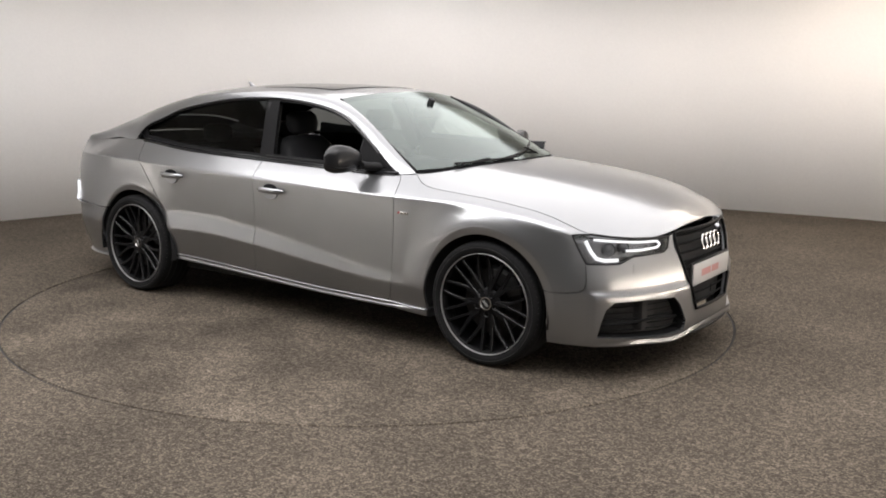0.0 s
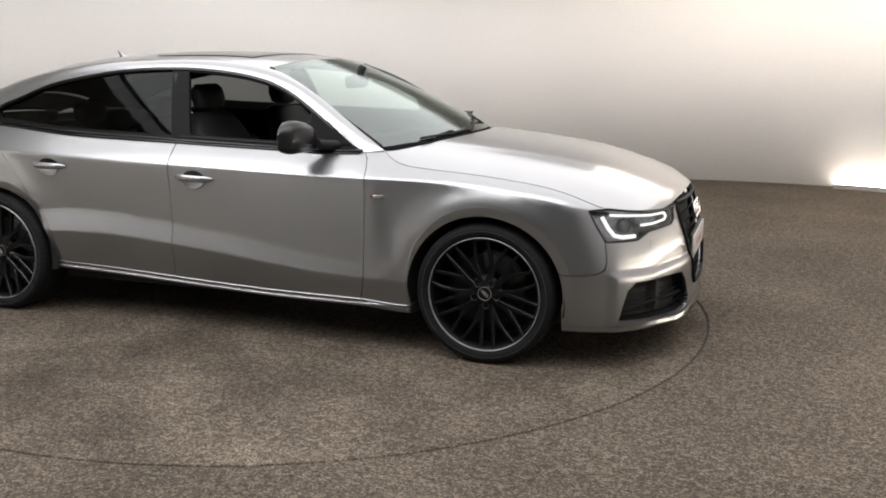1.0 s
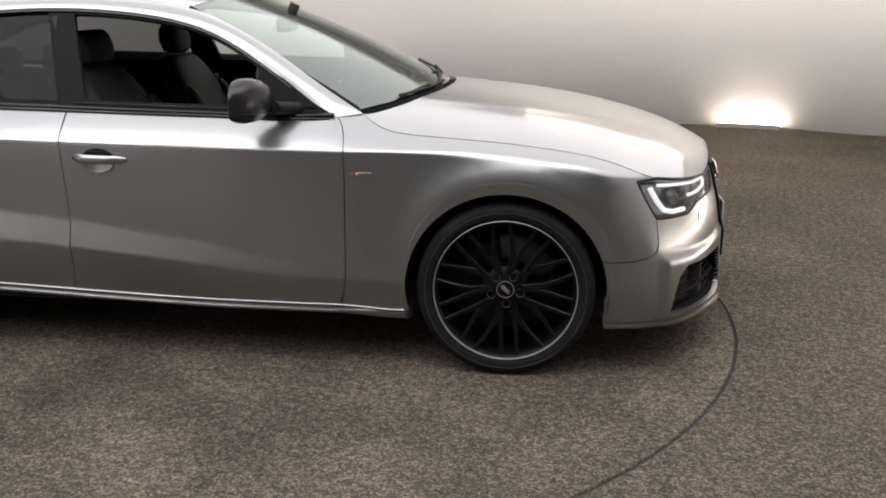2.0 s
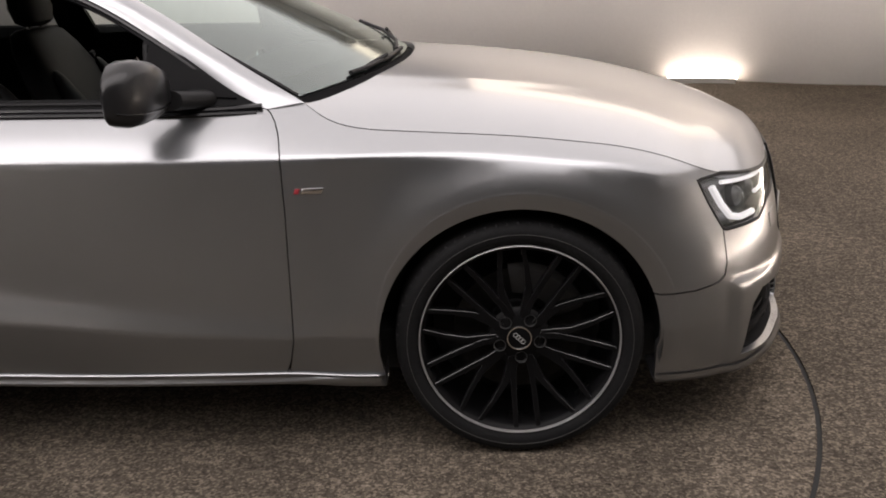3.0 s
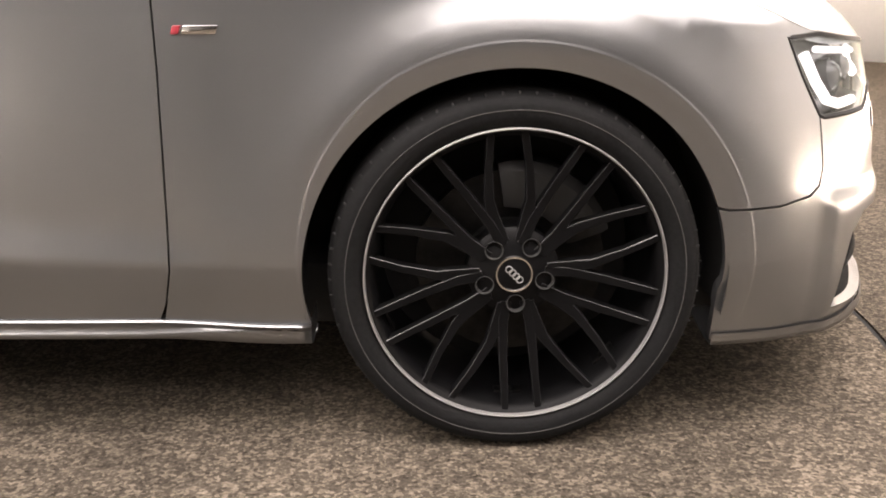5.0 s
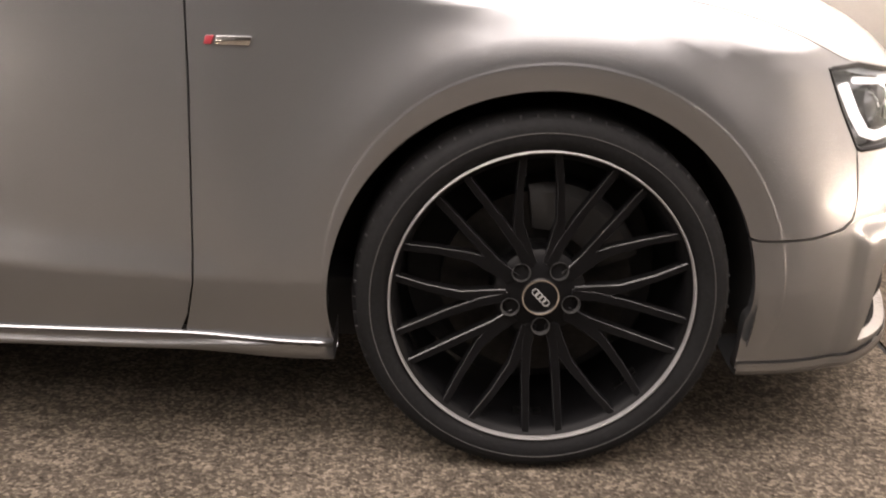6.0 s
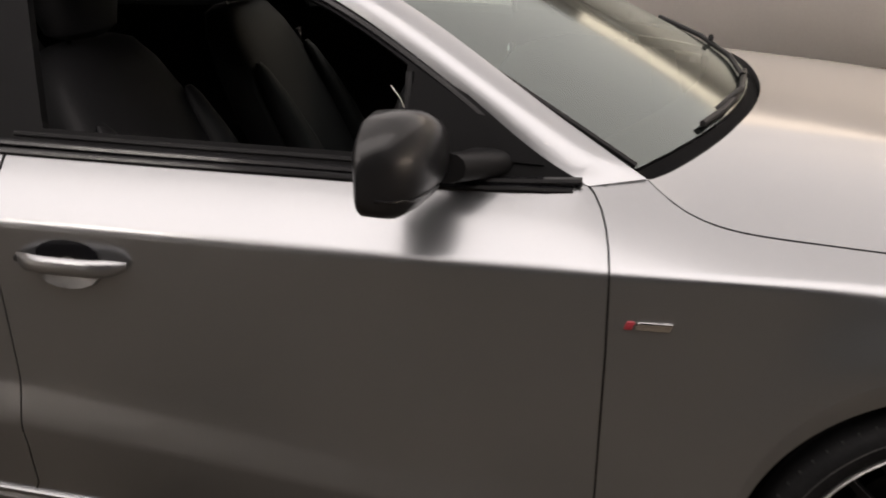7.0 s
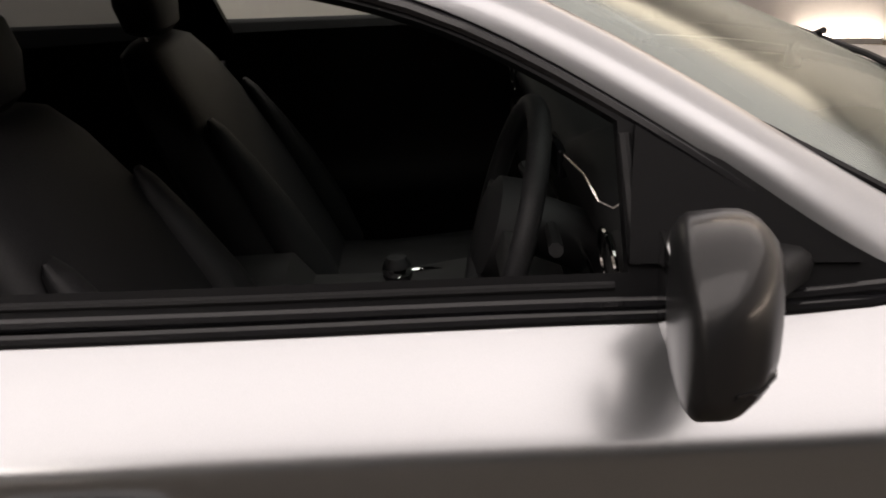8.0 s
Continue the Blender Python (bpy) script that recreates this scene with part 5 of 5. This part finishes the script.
# dashboard
dash = tagged(new("dashboard"), "black dashboard with chrome-edged trim")
dash.parent = car
rows = []
for y in np.linspace(-0.73, 0.73, 41):
    hump = 0.045 * math.exp(-((y + 0.37) / 0.17) ** 4)
    end = 0.02 * (abs(y) / 0.73) ** 4
    rows.append([(-0.50, y, 0.925), (-0.62, y, 0.955), (-0.76, y, 0.965 + 0.6 * hump), (-0.86, y, 0.962 + hump - end), (-0.915, y, 0.945 + hump * 0.8 - end), (-0.925, y, 0.915), (-0.905, y, 0.87),
                 (-0.925, y, 0.82), (-0.93, y, 0.74), (-0.87, y, 0.62), (-0.80, y, 0.50)])
patch("dash_shell", rows, CABIN, dash)
for y0 in (-0.61, 0.61):
    bm = bmesh.new()
    tube(bm, [(-0.930 - 0.004 * math.sin(a), y0 + 0.055 * math.cos(a), 0.915 + 0.040 * math.sin(a)) for a in np.linspace(0, 2 * math.pi, 25)[:-1]], 0.0035, 6, closed=True)
    part("vent_ring", bm, CHROME, dash, "chrome air vent ring")
    bm = bmesh.new()
    lathe(bm, [(0.001, -0.004), (0.036, -0.004), (0.04, 0.004)], 24, axis=0)
    bmesh.ops.translate(bm, verts=bm.verts[:], vec=(-0.922, y0, 0.915))
    part("vent", bm, DARK, dash)
for y in (-0.12, 0.05):
    bm = bmesh.new()
    box(bm, -0.932, -0.915, y - 0.065, y + 0.065, 0.89, 0.94, 0.006)
    part("vent", bm, BLACK_GLOSS, dash)
bm = bmesh.new()
tube(bm, [(-0.934, float(y), 0.868) for y in np.linspace(-0.70, 0.70, 20)], 0.004, 6)
part("trim_line", bm, CHROME, dash, "thin chrome trim line")
bm = bmesh.new()
tube(bm, [(-0.902, -0.735, 0.862), (-0.900, -0.735, 0.872), (-0.869, -0.735, 0.915)], 0.004, 6)
part("trim_line", bm, CHROME, dash, "thin chrome trim line")
bm = bmesh.new()
tube(bm, [(-0.99, -0.66, 1.07), (-0.97, -0.67, 1.05), (-0.955, -0.68, 1.02), (-0.94, -0.685, 1.012), (-0.91, -0.69, 1.03)], 0.0022, 6)
part("trim_line", bm, CHROME, dash, "thin chrome trim line")

# steering wheel
steer = tagged(new("steering_wheel"), "black leather three-spoke steering wheel")
steer.parent = car
steer.matrix_basis = Matrix.Translation((-1.040, -0.37, 0.880)) @ Matrix.Rotation(radians(-73), 4, "Y")
bm = bmesh.new()
tube(bm, [(0.183 * math.cos(a), 0.183 * math.sin(a), 0) for a in np.linspace(0, 2 * math.pi, 49)[:-1]], 0.0165, 12, closed=True)
part("wheel_rim", bm, LEATHER, steer)
bm = bmesh.new()
lathe(bm, [(0.001, 0.035), (0.055, 0.033), (0.075, 0.02), (0.078, -0.02), (0.04, -0.05)], 28, axis=2)
part("hub", bm, CABIN, steer)
for a in (90, -90, 180):
    bm = bmesh.new()
    box(bm, 0.06, 0.178, -0.022, 0.022, -0.006, 0.012, 0.005, m=Matrix.Rotation(radians(a), 4, "Z"))
    part("spoke", bm, CALIPER if a != 180 else CABIN, steer)
bm = bmesh.new()
tube(bm, [(0.02, 0, -0.02), (0.0, 0, -0.2)], 0.045, 14)
part("column", bm, CABIN, steer)
for sg in (-1, 1):
    bm = bmesh.new()
    tube(bm, [(0.03, sg * 0.04, -0.06), (0.045, sg * 0.16, -0.045), (0.05, sg * 0.19, -0.04)], 0.010, 8)
    part("stalk", bm, CABIN, steer)

# centre console with a selector
console = tagged(new("centre_console"), "black centre console with chrome gear selector")
console.parent = car
bm = bmesh.new()
loft(bm, [[(x, p, q) for p, q in oval(0, zc, 0.12, hz, 20, 4)] for x, zc, hz in ((-0.90, 0.58, 0.16), (-1.05, 0.50, 0.17), (-1.25, 0.48, 0.165), (-1.38, 0.48, 0.17), (-1.42, 0.54, 0.16), (-1.80, 0.54, 0.16))])
part("console_body", bm, CABIN, console)
bm = bmesh.new()
lathe(bm, [(0.001, 0.10), (0.018, 0.098), (0.026, 0.085), (0.028, 0.06), (0.018, 0.035), (0.012, 0.0)], 18, axis=2)
bmesh.ops.translate(bm, verts=bm.verts[:], vec=(-1.215, -0.01, 0.605))
knob = part("selector", bm, LEATHER, console)
bm = bmesh.new()
lathe(bm, [(0.0275, 0.066), (0.0295, 0.072), (0.0275, 0.080)], 20, axis=2)
bmesh.ops.translate(bm, verts=bm.verts[:], vec=(-1.215, -0.01, 0.605))
part("selector_ring", bm, CHROME, knob, "chrome ring")
bm = bmesh.new()
tube(bm, [(-1.12 - 0.05 + 0.06 * math.cos(a), -0.01 + 0.05 * math.sin(a), 0.655) for a in np.linspace(0, 2 * math.pi, 21)[:-1]], 0.004, 6, closed=True)
part("selector_frame", bm, CHROME, console, "chrome selector frame")

# interior mirror
bm = bmesh.new()
loft(bm, [[(-1.03 + p * 1.0, y, 1.245 + q) for p, q in oval(0, 0, hx, hz, 14, 3)] for y, hx, hz in ((-0.13, 0.008, 0.02), (-0.12, 0.016, 0.032), (0, 0.018, 0.037), (0.12, 0.016, 0.032), (0.13, 0.008, 0.02))])
part("interior_mirror", bm, CABIN, car, "black interior mirror")
bm = bmesh.new()
tube(bm, [(-1.02, 0, 1.26), (-1.0, 0, 1.31), (-0.99, 0, 1.33)], 0.022, 10)
part("mirror_mount", bm, CABIN, car)

# ---- door mirrors ----
MIRROR_SECTIONS = [(y + 0.008 * (y > 0.85), x0 + 0.007 - 0.10 * (y - 0.93), x1 - 0.026 - 0.04 * (y - 0.93), zc + 0.013, h * 0.95) for y, x0, x1, zc, h in
                   [(0.838, -0.900, -0.838, 0.995, 0.040), (0.865, -0.935, -0.822, 1.001, 0.057), (0.91, -0.950, -0.820, 1.006, 0.073), (0.965, -0.955, -0.828, 1.010, 0.080),
                    (1.005, -0.955, -0.842, 1.008, 0.077), (1.032, -0.952, -0.864, 1.002, 0.060), (1.047, -0.946, -0.888, 0.998, 0.044), (1.053, -0.940, -0.908, 0.996, 0.022)]]
for _k in (-1, 1):
    mir = tagged(new("door_mirror"), "black door mirror on a short arm")
    mir.parent = car
    bm = bmesh.new()
    rings = []
    for y, x0, x1, zc, h in MIRROR_SECTIONS:
        ring = []
        for i in range(28):
            a = 2 * math.pi * i / 28
            c, s = math.cos(a), math.sin(a)
            e = 0.30 if c < 0 else 0.86
            px = (x0 + x1) / 2 + (x1 - x0) / 2 * math.copysign(abs(c) ** e, c)
            pz = zc + h * math.copysign(abs(s) ** 0.72, s) * (1 if s > 0 else 1.04)
            ring.append((px, y * _k, pz))
        rings.append(ring)
    loft(bm, rings)
    part("mirror_shell", bm, MIRROR_BLACK, mir, "satin black mirror shell")
    bm = bmesh.new()
    pts = [((x0 + x1) / 2 + (x1 - x0) / 2 * 0.885, y * _k, zc - h * 0.62) for y, x0, x1, zc, h in MIRROR_SECTIONS[1:-1]]
    tube(bm, pts, 0.0035, 6, flat=0.6)
    part("indicator", bm, BLACK_GLOSS, mir, "narrow indicator strip")
    bm = bmesh.new()
    loft(bm, [[(px, y * _k, pz) for px, pz in oval((x0 + x1) / 2, zc, (x1 - x0) / 2, h, 14, 2.5)] for y, x0, x1, zc, h in
              ((0.765, -0.845, -0.745, 0.972, 0.026), (0.80, -0.852, -0.760, 0.975, 0.024), (0.845, -0.878, -0.800, 0.980, 0.024), (0.87, -0.90, -0.82, 0.985, 0.026))])
    part("mirror_arm", bm, BLACK_TRIM, mir)
    bm = bmesh.new()
    box(bm, -0.004, 0.004, -0.058, 0.058, -0.044, 0.044, 0.002, m=Matrix.Translation((-0.9425, 0.950 * _k, 1.019)) @ Matrix.Rotation(0.1 * _k, 4, "Z"))
    part("mirror_glass", bm, CHROME, mir, "mirror glass")
    SAIL = [(-0.705, 0.968), (-0.83, 1.046), (-0.928, 1.110), (-0.936, 1.06), (-0.945, 0.982)]
    panel("mirror_sail", SAIL, glass_side, SAIL_BLACK, mir, grid=0.03, edge=0.01, rim=0.012, flip=_k, lift=0.018, label="matt black triangular cover")

# ---- wipers, cowl, antenna ----
def screen_point(u, v, lift):
    w = 1 - abs(v) ** 2.1
    base = Vector((-0.556 + 0.243 * w, 0.756 * v, 0.966 + 0.032 * w))
    head = Vector((-1.247 + 0.058 * w, 0.579 * v, 1.329 + 0.040 * w))
    return base.lerp(head, u) + Vector((0.45, 0, 0.85)) * (0.020 * 4 * u * (1 - u) * (0.4 + 0.6 * w) + lift)


rows = []
for v in np.linspace(-1, 1, 41):
    y = 0.752 * v
    w = 1 - abs(v) ** 2.1
    a = Vector((hood_edge(y) - 0.004, y, float(hood(hood_edge(y), y)[2]) - 0.016))
    b = Vector((-0.556 + 0.243 * w, 0.756 * v, 0.966 + 0.032 * w - 0.006))
    rows.append([tuple(a), tuple(a.lerp(b, 0.35) + Vector((0, 0, -0.012))), tuple(a.lerp(b, 0.7) + Vector((0, 0, -0.008))), tuple(b)])
patch("cowl", rows, COWL_BLACK, car, "black plastic scuttle panel")


def wiper(pivot, blade, name="wiper"):
    wp = tagged(new("wiper"), "black flat-blade windscreen wiper")
    wp.parent = car
    pts = [screen_point(u, v, 0.010) for u, v in blade]
    bm = bmesh.new()
    tube(bm, pts, 0.0065, 8, flat=1.0)
    part("blade", bm, BLACK_TRIM, wp)
    mid = screen_point((blade[0][0] + blade[-1][0]) / 2, (blade[0][1] + blade[-1][1]) / 2, 0.021)
    bm = bmesh.new()
    pv = Vector(pivot)
    tube(bm, [pv, pv.lerp(mid, 0.25) + Vector((0, 0, 0.012)), pv.lerp(mid, 0.6) + Vector((0, 0, 0.008)), mid], 0.0065, 8)
    part("arm", bm, BLACK_TRIM, wp)
    bm = bmesh.new()
    lathe(bm, [(0.001, 0.020), (0.014, 0.017), (0.018, 0.0), (0.018, -0.03)], 16, axis=2)
    bmesh.ops.translate(bm, verts=bm.verts[:], vec=pv)
    part("pivot_cap", bm, BLACK_GLOSS, wp)


wiper((-0.37, 0.30, 0.982), [(0.02, -0.20), (0.045, 0.02), (0.095, 0.27), (0.16, 0.53)])
wiper((-0.425, -0.46, 0.972), [(0.012, -0.72), (0.010, -0.58), (0.010, -0.38), (0.014, -0.12)])

bm = bmesh.new()
loft(bm, [[(cx + p, q, z) for p, q in oval(0, 0, hx, hy, 12, 2.2)] for z, cx, hx, hy in ((1.335, -2.56, 0.05, 0.016), (1.362, -2.575, 0.040, 0.014), (1.39, -2.60, 0.022, 0.009), (1.412, -2.625, 0.008, 0.004))])
part("antenna", bm, PAINT, car, "small roof antenna fin")
